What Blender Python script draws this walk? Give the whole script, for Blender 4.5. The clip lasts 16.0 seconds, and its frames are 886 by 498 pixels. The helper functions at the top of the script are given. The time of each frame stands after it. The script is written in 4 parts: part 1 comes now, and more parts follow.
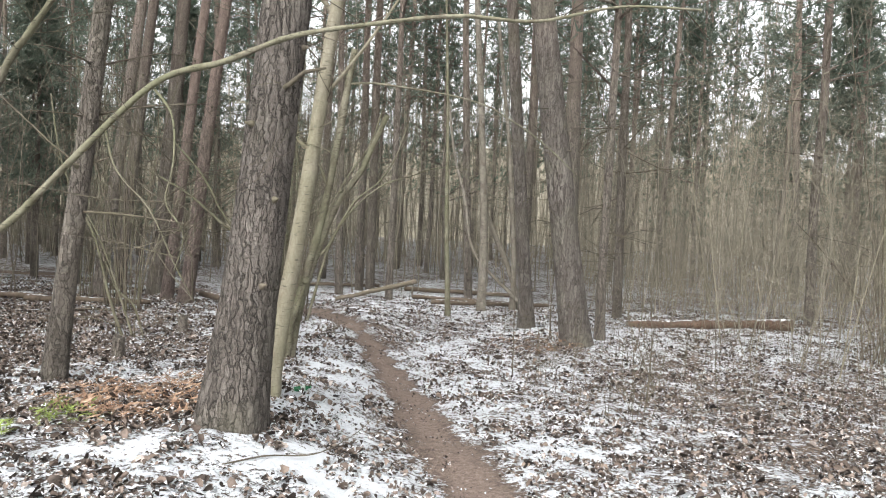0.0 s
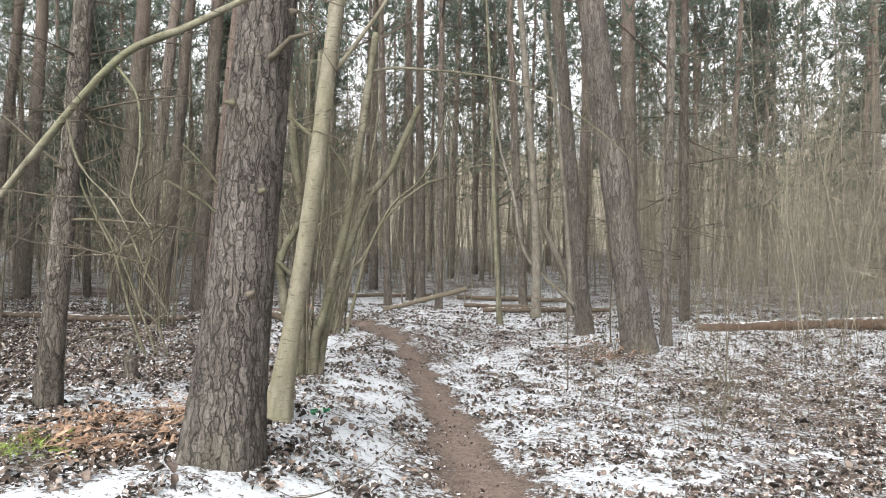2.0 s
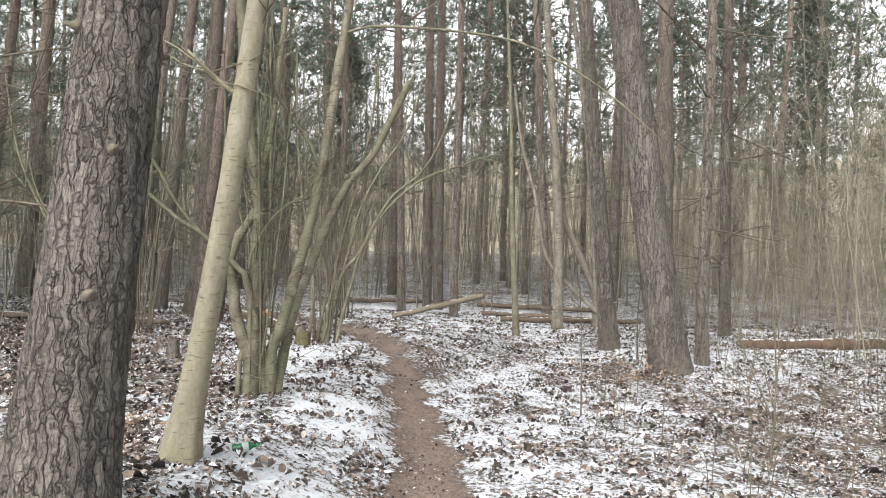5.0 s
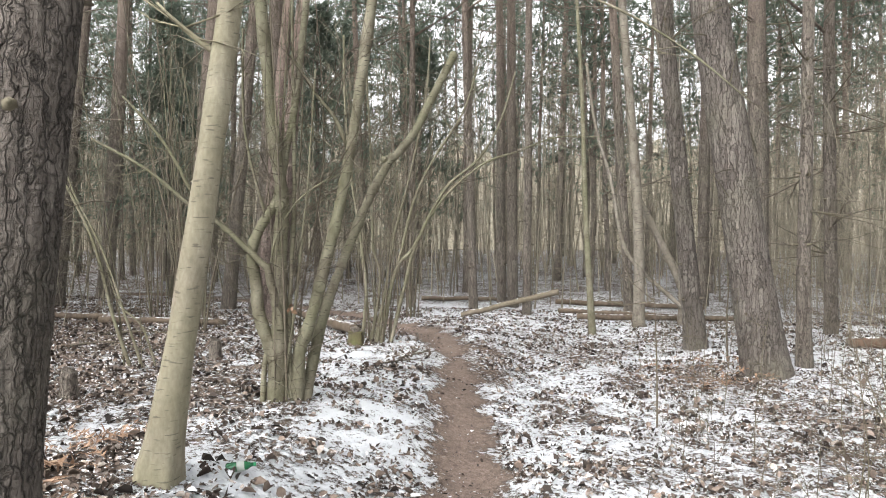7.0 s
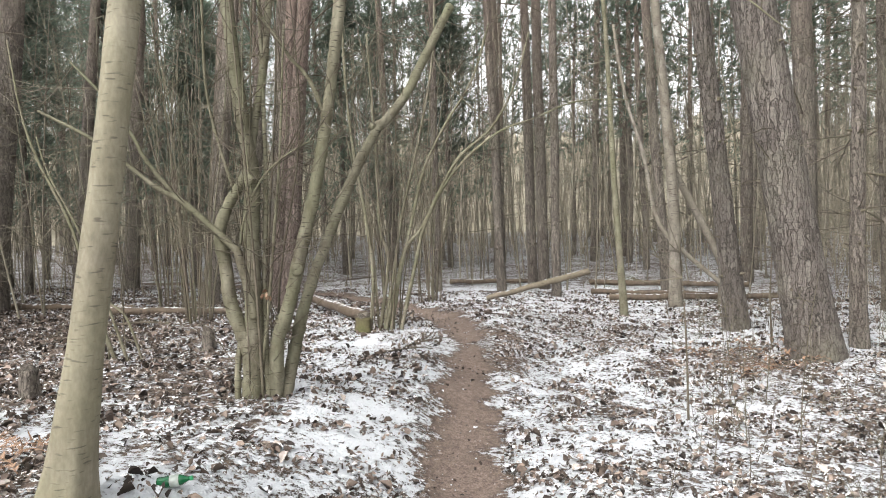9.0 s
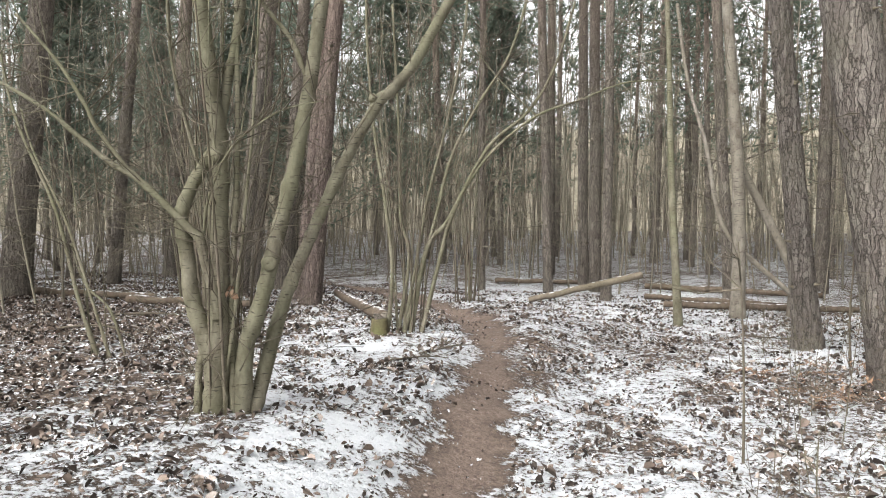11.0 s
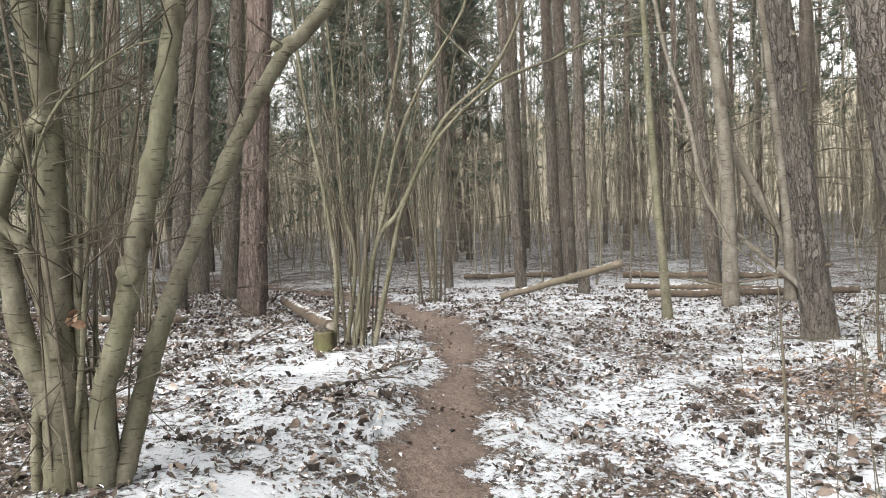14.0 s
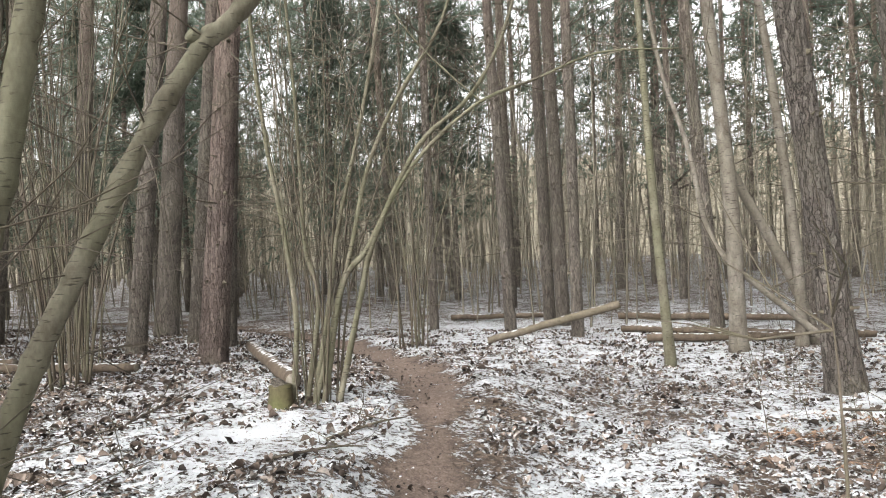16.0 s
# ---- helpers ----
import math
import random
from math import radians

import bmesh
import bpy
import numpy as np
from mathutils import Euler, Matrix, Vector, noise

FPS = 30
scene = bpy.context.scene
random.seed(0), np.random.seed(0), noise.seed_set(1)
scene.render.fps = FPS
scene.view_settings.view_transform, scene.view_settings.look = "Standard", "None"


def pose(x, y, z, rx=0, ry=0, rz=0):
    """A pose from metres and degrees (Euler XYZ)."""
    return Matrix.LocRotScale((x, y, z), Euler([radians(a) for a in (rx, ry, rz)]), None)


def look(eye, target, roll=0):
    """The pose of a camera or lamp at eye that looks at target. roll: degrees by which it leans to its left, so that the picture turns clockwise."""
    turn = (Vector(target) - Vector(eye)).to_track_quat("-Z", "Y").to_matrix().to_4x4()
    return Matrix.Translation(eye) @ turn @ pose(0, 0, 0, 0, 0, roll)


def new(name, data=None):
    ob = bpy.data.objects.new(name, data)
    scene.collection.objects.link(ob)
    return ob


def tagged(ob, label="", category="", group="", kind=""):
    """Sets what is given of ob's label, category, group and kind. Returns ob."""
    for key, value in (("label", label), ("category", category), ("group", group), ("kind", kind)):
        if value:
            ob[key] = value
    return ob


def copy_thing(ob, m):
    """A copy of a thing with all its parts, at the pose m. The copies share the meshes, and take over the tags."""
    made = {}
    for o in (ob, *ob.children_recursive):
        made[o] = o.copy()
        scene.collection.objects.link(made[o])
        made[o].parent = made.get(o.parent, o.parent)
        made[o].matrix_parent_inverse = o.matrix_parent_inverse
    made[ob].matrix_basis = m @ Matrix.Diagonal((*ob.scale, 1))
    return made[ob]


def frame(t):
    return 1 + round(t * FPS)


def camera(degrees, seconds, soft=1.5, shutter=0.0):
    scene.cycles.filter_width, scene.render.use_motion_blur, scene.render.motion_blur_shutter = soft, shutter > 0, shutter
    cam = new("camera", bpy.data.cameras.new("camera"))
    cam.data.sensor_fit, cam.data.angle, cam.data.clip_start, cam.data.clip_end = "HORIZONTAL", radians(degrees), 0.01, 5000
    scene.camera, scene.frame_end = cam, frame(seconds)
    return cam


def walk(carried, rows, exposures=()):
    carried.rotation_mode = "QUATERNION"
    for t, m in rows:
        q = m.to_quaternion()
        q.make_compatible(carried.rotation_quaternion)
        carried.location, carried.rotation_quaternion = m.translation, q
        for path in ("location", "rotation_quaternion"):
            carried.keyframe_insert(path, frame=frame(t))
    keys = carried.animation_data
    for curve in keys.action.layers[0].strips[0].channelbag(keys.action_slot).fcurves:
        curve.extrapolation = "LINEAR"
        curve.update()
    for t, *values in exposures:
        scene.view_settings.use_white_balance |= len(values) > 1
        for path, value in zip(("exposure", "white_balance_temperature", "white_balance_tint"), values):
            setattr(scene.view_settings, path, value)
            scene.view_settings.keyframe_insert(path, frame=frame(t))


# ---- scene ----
cam = camera(63.7, 16.0, 1.0)
PATH = [
    (0, (0.039, -0.009, 1.461), (0.033, 1.99, 1.386), 2.9),
    (0.5, (0.163, 0.162, 1.446), (0.093, 2.16, 1.416), 2.2),
    (1, (0.235, 0.374, 1.408), (0.075, 2.367, 1.357), 0.7),
    (1.5, (0.232, 0.665, 1.376), (0.046, 2.656, 1.344), 1.6),
    (2, (0.264, 0.862, 1.343), (0.088, 2.853, 1.29), 0.6),
    (2.5, (0.348, 1.082, 1.344), (0.092, 3.065, 1.315), -0.4),
    (3, (0.414, 1.284, 1.304), (0.108, 3.26, 1.274), -0.2),
    (3.5, (0.466, 1.55, 1.284), (0.197, 3.532, 1.251), 1.4),
    (3.7, (0.491, 1.613, 1.279), (0.239, 3.596, 1.244), 1.0),
    (5.8, (0.695, 2.506, 1.19), (0.384, 4.481, 1.156), 1.2),
    (6, (0.724, 2.567, 1.179), (0.399, 4.54, 1.15), 0.6),
    (6.5, (0.799, 2.775, 1.177), (0.332, 4.72, 1.161), 0.0),
    (7, (0.826, 2.993, 1.141), (0.306, 4.924, 1.098), 0.2),
    (7.5, (0.821, 3.201, 1.155), (0.315, 5.135, 1.094), 0.6),
    (8, (0.853, 3.421, 1.104), (0.32, 5.348, 1.04), -1.1),
    (8.5, (0.92, 3.614, 1.101), (0.317, 5.52, 1.046), -2.5),
    (8.7, (0.947, 3.654, 1.079), (0.34, 5.558, 1.006), -2.0),
    (10.8, (1.068, 4.581, 1.003), (0.278, 6.415, 0.9), 0.6),
    (11, (1.034, 4.666, 1.011), (0.245, 6.502, 0.916), 0.2),
    (11.5, (0.995, 4.816, 0.999), (0.243, 6.668, 0.918), -1.6),
    (12, (0.968, 5.065, 0.985), (0.175, 6.9, 0.922), -3.0),
    (12.5, (0.96, 5.197, 0.961), (0.104, 7.003, 0.905), -3.8),
    (13, (0.809, 5.394, 0.93), (-0.02, 7.213, 0.89), -3.0),
    (13.5, (0.786, 5.542, 0.931), (0.061, 7.404, 0.853), -2.2),
    (14, (0.722, 5.808, 0.93), (0.009, 7.673, 0.825), -2.5),
    (14.5, (0.723, 5.966, 0.923), (-0.012, 7.825, 0.857), -2.3),
    (15, (0.649, 6.136, 0.919), (-0.023, 8.02, 0.905), -1.1),
    (15.5, (0.55, 6.313, 0.902), (-0.089, 8.208, 0.873), -1.8),
    (16, (0.56, 6.58, 0.907), (-0.128, 8.458, 0.908), -2.4),
]
walk(cam, [(t, look(eye, target, roll)) for t, eye, target, roll in PATH], [(0, 1.64, 6480, 8.5), (6.5, 1.88, 6560, 9.5), (16, 1.86, 6650, 9)])

# ---- world, sun ----
world = bpy.data.worlds.new("overcast_sky")
scene.world = world
world.use_nodes = True
wn, wl = world.node_tree.nodes, world.node_tree.links
sky = wn.new("ShaderNodeTexSky")
sky.sky_type = "NISHITA"
sky.sun_disc = False
sky.sun_elevation, sky.sun_rotation = radians(43), radians(200)
sky.dust_density = 4.0
grey = wn.new("ShaderNodeHueSaturation")
grey.inputs["Saturation"].default_value = 0.12
wl.new(sky.outputs[0], grey.inputs["Color"])
wl.new(grey.outputs[0], wn["Background"].inputs["Color"])
wn["Background"].inputs["Strength"].default_value = 0.15
sun = new("sun", bpy.data.lights.new("sun", "SUN"))
sun.data.energy, sun.data.angle, sun.data.color = 0.65, radians(80), (1.0, 0.97, 0.93)
sun.matrix_world = look((-9, -24, 24), (0, 0, 0))


# ---- materials ----
def material(name, rough=0.85):
    m = bpy.data.materials.new(name)
    m.use_nodes = True
    b = m.node_tree.nodes["Principled BSDF"]
    b.inputs["Roughness"].default_value = rough
    b.inputs["Specular IOR Level"].default_value = 0.25
    return m, m.node_tree.nodes, m.node_tree.links, b


def ramp(n, l, source, stops):
    r = n.new("ShaderNodeValToRGB")
    while len(r.color_ramp.elements) < len(stops):
        r.color_ramp.elements.new(0.5)
    for e, (p, c) in zip(r.color_ramp.elements, stops):
        e.position, e.color = p, (*c, 1)
    l.new(source, r.inputs[0])
    return r.outputs[0]


def noise_tex(n, l, scale, detail=4, stretch=None, rough=0.55, coord="Object"):
    c = n.new("ShaderNodeTexCoord")
    t = n.new("ShaderNodeTexNoise")
    t.inputs["Scale"].default_value, t.inputs["Detail"].default_value = scale, detail
    t.inputs["Roughness"].default_value = rough
    out = c.outputs[coord]
    if stretch:
        mp = n.new("ShaderNodeMapping")
        mp.inputs["Scale"].default_value = stretch
        l.new(out, mp.inputs["Vector"])
        out = mp.outputs[0]
    l.new(out, t.inputs["Vector"])
    return t.outputs["Fac"]


def mix(n, l, fac, a, b, kind="MIX"):
    m = n.new("ShaderNodeMix")
    m.data_type, m.blend_type = "RGBA", kind
    for value, slot in ((fac, 0), (a, 6), (b, 7)):
        if isinstance(value, (int, float)):
            m.inputs[slot].default_value = value
        elif isinstance(value, tuple):
            m.inputs[slot].default_value = (*value, 1)
        else:
            l.new(value, m.inputs[slot])
    return m.outputs[2]


def maths(n, l, op, a, b, clamp=False):
    m = n.new("ShaderNodeMath")
    m.operation, m.use_clamp = op, clamp
    for value, slot in ((a, 0), (b, 1)):
        if isinstance(value, (int, float)):
            m.inputs[slot].default_value = value
        else:
            l.new(value, m.inputs[slot])
    return m.outputs[0]


def bump(n, l, b, height, strength, distance):
    k = n.new("ShaderNodeBump")
    k.inputs["Strength"].default_value, k.inputs["Distance"].default_value = strength, distance
    l.new(height, k.inputs["Height"])
    l.new(k.outputs[0], b.inputs["Normal"])


def pine_bark(name, low, mid, high, red_from=5.0, cells=24.0):
    """Plated bark: tall ragged plates parted by dark fissures, orange higher up the stem."""
    m, n, l, b = material(name, 0.92)
    c = n.new("ShaderNodeTexCoord")
    warp = n.new("ShaderNodeTexNoise")
    warp.inputs["Scale"].default_value, warp.inputs["Detail"].default_value = 13.0, 5.0
    l.new(c.outputs["Object"], warp.inputs["Vector"])
    shift = n.new("ShaderNodeVectorMath")
    shift.operation = "MULTIPLY_ADD"
    l.new(warp.outputs["Color"], shift.inputs[0])
    shift.inputs[1].default_value = (0.07, 0.07, 0.3)
    l.new(c.outputs["Object"], shift.inputs[2])
    squash = n.new("ShaderNodeMapping")
    squash.inputs["Scale"].default_value = (1, 1, 0.14)
    l.new(shift.outputs[0], squash.inputs["Vector"])

    def plates_of(scale, feature):
        v = n.new("ShaderNodeTexVoronoi")
        v.feature = feature
        v.inputs["Scale"].default_value = scale
        l.new(squash.outputs[0], v.inputs["Vector"])
        return v.outputs["Color"] if feature == "F1" else v.outputs["Distance"]

    fine = noise_tex(n, l, 48, 6, (1, 1, 0.45), 0.72)
    broad = noise_tex(n, l, 2.3, 3)
    flake = noise_tex(n, l, 30, 3, (0.6, 0.6, 2.4), 0.6)
    tone = n.new("ShaderNodeRGBToBW")
    l.new(plates_of(cells, "F1"), tone.inputs[0])
    mixed = maths(n, l, "ADD", maths(n, l, "MULTIPLY", fine, 0.55), maths(n, l, "ADD", maths(n, l, "MULTIPLY", broad, 0.2), maths(n, l, "MULTIPLY", tone.outputs[0], 0.25)))
    plates = ramp(n, l, mixed, [(0.34, low), (0.5, mid), (0.68, high)])
    wide = ramp(n, l, plates_of(cells, "DISTANCE_TO_EDGE"), [(0.0, (0, 0, 0)), (0.035, (0.55, 0.55, 0.55)), (0.1, (1, 1, 1))])
    thin = ramp(n, l, plates_of(cells * 2.3, "DISTANCE_TO_EDGE"), [(0.0, (0.25, 0.25, 0.25)), (0.09, (1, 1, 1))])
    crack = mix(n, l, 1.0, wide, mix(n, l, 0.4, (1, 1, 1), thin), "MULTIPLY")
    crack = mix(n, l, 1.0, crack, ramp(n, l, flake, [(0.32, (0.5, 0.5, 0.5)), (0.44, (1, 1, 1))]), "MULTIPLY")
    healed = noise_tex(n, l, 9, 3, (1, 1, 0.5))
    crack = mix(n, l, ramp(n, l, healed, [(0.46, (0, 0, 0)), (0.62, (0.25, 0.25, 0.25))]), crack, (1, 1, 1))
    col = mix(n, l, crack, tuple(a * 0.45 for a in low), plates)
    sep = n.new("ShaderNodeSeparateXYZ")
    l.new(c.outputs["Object"], sep.inputs[0])
    up = maths(n, l, "ADD", maths(n, l, "MULTIPLY", maths(n, l, "SUBTRACT", sep.outputs["Z"], red_from), 0.3), maths(n, l, "MULTIPLY", broad, 0.5))
    up = maths(n, l, "MULTIPLY", maths(n, l, "MAXIMUM", maths(n, l, "MINIMUM", up, 1.0), 0.0), 0.45)
    col = mix(n, l, up, col, mix(n, l, fine, (0.17, 0.122, 0.1), (0.31, 0.235, 0.2)))
    alga = noise_tex(n, l, 1.1, 3)
    col = mix(n, l, maths(n, l, "MULTIPLY", ramp(n, l, alga, [(0.5, (0, 0, 0)), (0.72, (1, 1, 1))]), 0.35), col, (0.15, 0.15, 0.1))
    info = n.new("ShaderNodeObjectInfo")
    col = mix(n, l, 1.0, col, ramp(n, l, info.outputs["Random"], [(0, (0.78, 0.77, 0.75)), (1, (1.12, 1.11, 1.1))]), "MULTIPLY")
    l.new(col, b.inputs["Base Color"])
    h = maths(n, l, "ADD", maths(n, l, "MULTIPLY", crack, 1.0), maths(n, l, "MULTIPLY", fine, 0.5))
    bump(n, l, b, h, 1.0, 0.022)
    return m


def smooth_bark(name, dark, pale, green, dashes=0.5, scale=26):
    """Smooth young bark with cross-wise dashes and an algal film."""
    m, n, l, b = material(name, 0.75)
    fine = noise_tex(n, l, 60, 5, (1, 1, 0.5))
    blotch = noise_tex(n, l, 9, 5, (1, 1, 0.5), 0.65)
    lent = noise_tex(n, l, scale, 2, (0.55, 0.55, 3.2), 0.4)
    film = noise_tex(n, l, 1.6, 3)
    col = mix(n, l, ramp(n, l, blotch, [(0.35, (0, 0, 0)), (0.7, (1, 1, 1))]), dark, pale)
    col = mix(n, l, ramp(n, l, film, [(0.38, (0, 0, 0)), (0.65, (0.85, 0.85, 0.85))]), col, green)
    col = mix(n, l, maths(n, l, "MULTIPLY", ramp(n, l, lent, [(0.62, (0, 0, 0)), (0.7, (1, 1, 1))]), dashes), col, tuple(a * 0.35 for a in dark))
    col = mix(n, l, 0.35, col, ramp(n, l, fine, [(0.3, (0.55, 0.55, 0.55)), (0.7, (1.3, 1.3, 1.3))]), "MULTIPLY")
    info = n.new("ShaderNodeObjectInfo")
    col = mix(n, l, 1.0, col, ramp(n, l, info.outputs["Random"], [(0, (0.85, 0.84, 0.82)), (1, (1.1, 1.1, 1.08))]), "MULTIPLY")
    l.new(col, b.inputs["Base Color"])
    bump(n, l, b, maths(n, l, "ADD", fine, lent), 0.35, 0.006)
    return m


def island_colour(name, stops, rough=0.85, translucent=0.0):
    """Many small pieces in one mesh, each with a tone of its own."""
    m, n, l, b = material(name, rough)
    g = n.new("ShaderNodeNewGeometry")
    col = ramp(n, l, g.outputs["Random Per Island"], stops)
    fine = noise_tex(n, l, 55, 3)
    col = mix(n, l, 0.5, col, ramp(n, l, fine, [(0.3, (0.5, 0.5, 0.5)), (0.7, (1.4, 1.4, 1.4))]), "MULTIPLY")
    l.new(col, b.inputs["Base Color"])
    if translucent:
        t = n.new("ShaderNodeBsdfTranslucent")
        l.new(col, t.inputs["Color"])
        both = n.new("ShaderNodeMixShader")
        both.inputs[0].default_value = translucent
        l.new(b.outputs[0], both.inputs[1])
        l.new(t.outputs[0], both.inputs[2])
        l.new(both.outputs[0], n["Material Output"].inputs["Surface"])
    return m


def snowy(m, low=0.35, high=0.6, scale=9.0):
    """Lays thin snow on whatever of a material faces up."""
    n, l = m.node_tree.nodes, m.node_tree.links
    b = n["Principled BSDF"]
    source = b.inputs["Base Color"].links[0].from_socket
    g = n.new("ShaderNodeNewGeometry")
    sep = n.new("ShaderNodeSeparateXYZ")
    l.new(g.outputs["Normal"], sep.inputs[0])
    f = maths(n, l, "MULTIPLY", sep.outputs["Z"], noise_tex(n, l, scale, 4))
    l.new(mix(n, l, ramp(n, l, f, [(low, (0, 0, 0)), (high, (1, 1, 1))]), source, (0.68, 0.7, 0.73)), b.inputs["Base Color"])
    return m


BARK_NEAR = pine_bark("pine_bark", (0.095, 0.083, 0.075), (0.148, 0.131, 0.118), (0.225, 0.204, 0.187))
# Paler copy of the same bark, for stems not flagged near.
BARK_FAR = pine_bark("pine_bark_pale", (0.105, 0.092, 0.08), (0.18, 0.158, 0.138), (0.275, 0.245, 0.218), 4.5, 30.0)
BARK_RED = pine_bark("reddish_pine_bark", (0.11, 0.086, 0.077), (0.175, 0.138, 0.125), (0.26, 0.212, 0.192), 2.6, 28.0)
BARK_OLIVE = smooth_bark("olive_smooth_bark", (0.19, 0.17, 0.128), (0.32, 0.295, 0.232), (0.245, 0.232, 0.157), 0.6)
BARK_HAZEL = smooth_bark("hazel_bark", (0.08, 0.07, 0.05), (0.215, 0.2, 0.155), (0.12, 0.12, 0.075), 0.8, 34)
BARK_DEAD = smooth_bark("bleached_dead_wood", (0.09, 0.075, 0.062), (0.29, 0.268, 0.238), (0.165, 0.148, 0.12), 0.7)
BARK_TWIG = smooth_bark("thin_twig_bark", (0.06, 0.05, 0.04), (0.15, 0.126, 0.1), (0.105, 0.097, 0.065), 0.2)
BARK_BRUSH = island_colour("brushwood_bark", [(0, (0.13, 0.114, 0.092)), (0.5, (0.2, 0.18, 0.142)), (0.8, (0.23, 0.21, 0.155)), (1, (0.32, 0.292, 0.24))])
LOG_SNOW = snowy(smooth_bark("snow_dusted_log_bark", (0.045, 0.034, 0.027), (0.15, 0.118, 0.092), (0.09, 0.068, 0.048), 0.5), 0.45, 0.56, 14.0)
# Needle tones are lifted and greyed to put distance haze into the colour.
NEEDLES = island_colour("haze_paled_needles", [(0, (0.1, 0.13, 0.1)), (0.6, (0.14, 0.17, 0.135)), (1, (0.2, 0.22, 0.18))], 0.7, 0.6)
LEAF = island_colour("dead_leaf", [(0, (0.022, 0.018, 0.016)), (0.35, (0.06, 0.046, 0.038)), (0.65, (0.135, 0.104, 0.086)), (0.88, (0.22, 0.175, 0.148)), (1, (0.38, 0.34, 0.31))], 0.8)
LEAF_RUST = island_colour("rusty_bracken", [(0, (0.1, 0.062, 0.043)), (0.5, (0.24, 0.148, 0.098)), (1, (0.4, 0.285, 0.205))], 0.85)
LEAF_GREEN = island_colour("green_fern", [(0, (0.1, 0.14, 0.03)), (1, (0.26, 0.32, 0.09))], 0.6)


def leaf_single():
    m, n, l, b = material("dead_leaf_single", 0.8)
    info = n.new("ShaderNodeObjectInfo")
    fine = noise_tex(n, l, 4, 3)
    col = ramp(n, l, info.outputs["Random"], [(0, (0.04, 0.031, 0.026)), (0.5, (0.115, 0.086, 0.07)), (1, (0.26, 0.205, 0.168))])
    l.new(mix(n, l, 0.5, col, ramp(n, l, fine, [(0.3, (0.5, 0.5, 0.5)), (0.7, (1.4, 1.4, 1.4))]), "MULTIPLY"), b.inputs["Base Color"])
    return m


snowy(LEAF, 0.46, 0.54, 30.0)
LEAF_ONE = leaf_single()


def ground_material():
    m, n, l, b = material("snowy_leaf_litter", 0.9)
    at_path = n.new("ShaderNodeAttribute")
    at_path.attribute_name = "trodden"
    at_bare = n.new("ShaderNodeAttribute")
    at_bare.attribute_name = "bare"
    big = noise_tex(n, l, 0.9, 3)
    med = noise_tex(n, l, 5.0, 4, None, 0.6)
    small = noise_tex(n, l, 23.0, 6, None, 0.7)
    fine = noise_tex(n, l, 90.0, 4)
    c = n.new("ShaderNodeTexCoord")
    v = n.new("ShaderNodeTexVoronoi")
    v.inputs["Scale"].default_value = 30.0
    l.new(c.outputs["Object"], v.inputs["Vector"])
    litter = ramp(n, l, v.outputs["Color"], [(0, (0.042, 0.033, 0.028)), (0.45, (0.1, 0.075, 0.06)), (0.75, (0.18, 0.138, 0.11)), (1, (0.28, 0.225, 0.185))])
    litter = mix(n, l, 0.6, litter, ramp(n, l, fine, [(0.3, (0.45, 0.45, 0.45)), (0.7, (1.4, 1.4, 1.4))]), "MULTIPLY")
    soil = ramp(n, l, maths(n, l, "ADD", maths(n, l, "MULTIPLY", fine, 0.5), maths(n, l, "MULTIPLY", small, 0.5)), [(0.35, (0.08, 0.058, 0.047)), (0.5, (0.19, 0.142, 0.118)), (0.65, (0.32, 0.255, 0.22))])
    col = mix(n, l, at_path.outputs["Fac"], litter, soil)
    s = maths(n, l, "ADD", maths(n, l, "MULTIPLY", big, 0.3), maths(n, l, "MULTIPLY", med, 0.5))
    s = maths(n, l, "ADD", s, maths(n, l, "ADD", maths(n, l, "MULTIPLY", small, 1.1), maths(n, l, "MULTIPLY", maths(n, l, "SUBTRACT", fine, 0.5), 0.4)))
    s = maths(n, l, "SUBTRACT", s, maths(n, l, "MULTIPLY", at_path.outputs["Fac"], 0.42))
    s = maths(n, l, "SUBTRACT", s, maths(n, l, "MULTIPLY", at_bare.outputs["Fac"], 0.2))
    snow = ramp(n, l, s, [(0.855, (0, 0, 0)), (0.935, (1, 1, 1))])
    col = mix(n, l, snow, col, mix(n, l, fine, (0.56, 0.583, 0.62), (0.71, 0.73, 0.762)))
    l.new(col, b.inputs["Base Color"])
    h = maths(n, l, "ADD", maths(n, l, "MULTIPLY", snow, 0.6), maths(n, l, "ADD", maths(n, l, "MULTIPLY", small, 0.9), maths(n, l, "MULTIPLY", fine, 0.35)))
    bump(n, l, b, h, 1.0, 0.04)
    return m


GROUND = ground_material()


# ---- mesh helpers ----
def sm(a, b, x):
    t = min(1.0, max(0.0, (x - a) / (b - a)))
    return t * t * (3 - 2 * t)


def slope(x, y):
    z = 0.12 - 0.66 * sm(-3, 10, y) + 0.07 * sm(10, 14, y) - 0.17 * sm(15.5, 21, y)
    z += 0.33 * sm(0, 1.6, -x) * (1 - sm(9.5, 17, y)) * (0.4 + 0.6 * sm(2, 5, y))
    return z + 0.08 * sm(0.9, 2.2, x) * sm(9, 13, y) * (1 - sm(14, 18, y))


TRAIL = [(0.85, -12), (0.8, 0), (0.6, 3), (0.38, 4.55), (0.17, 5.7), (-0.16, 7.28), (-0.48, 8.35), (-0.78, 9.6), (-1.03, 10.6), (-1.36, 11.6), (-2.1, 13.2), (-3.15, 14.7), (-4.25, 16.0), (-6.5, 18.0), (-11, 20.5), (-20, 23)]


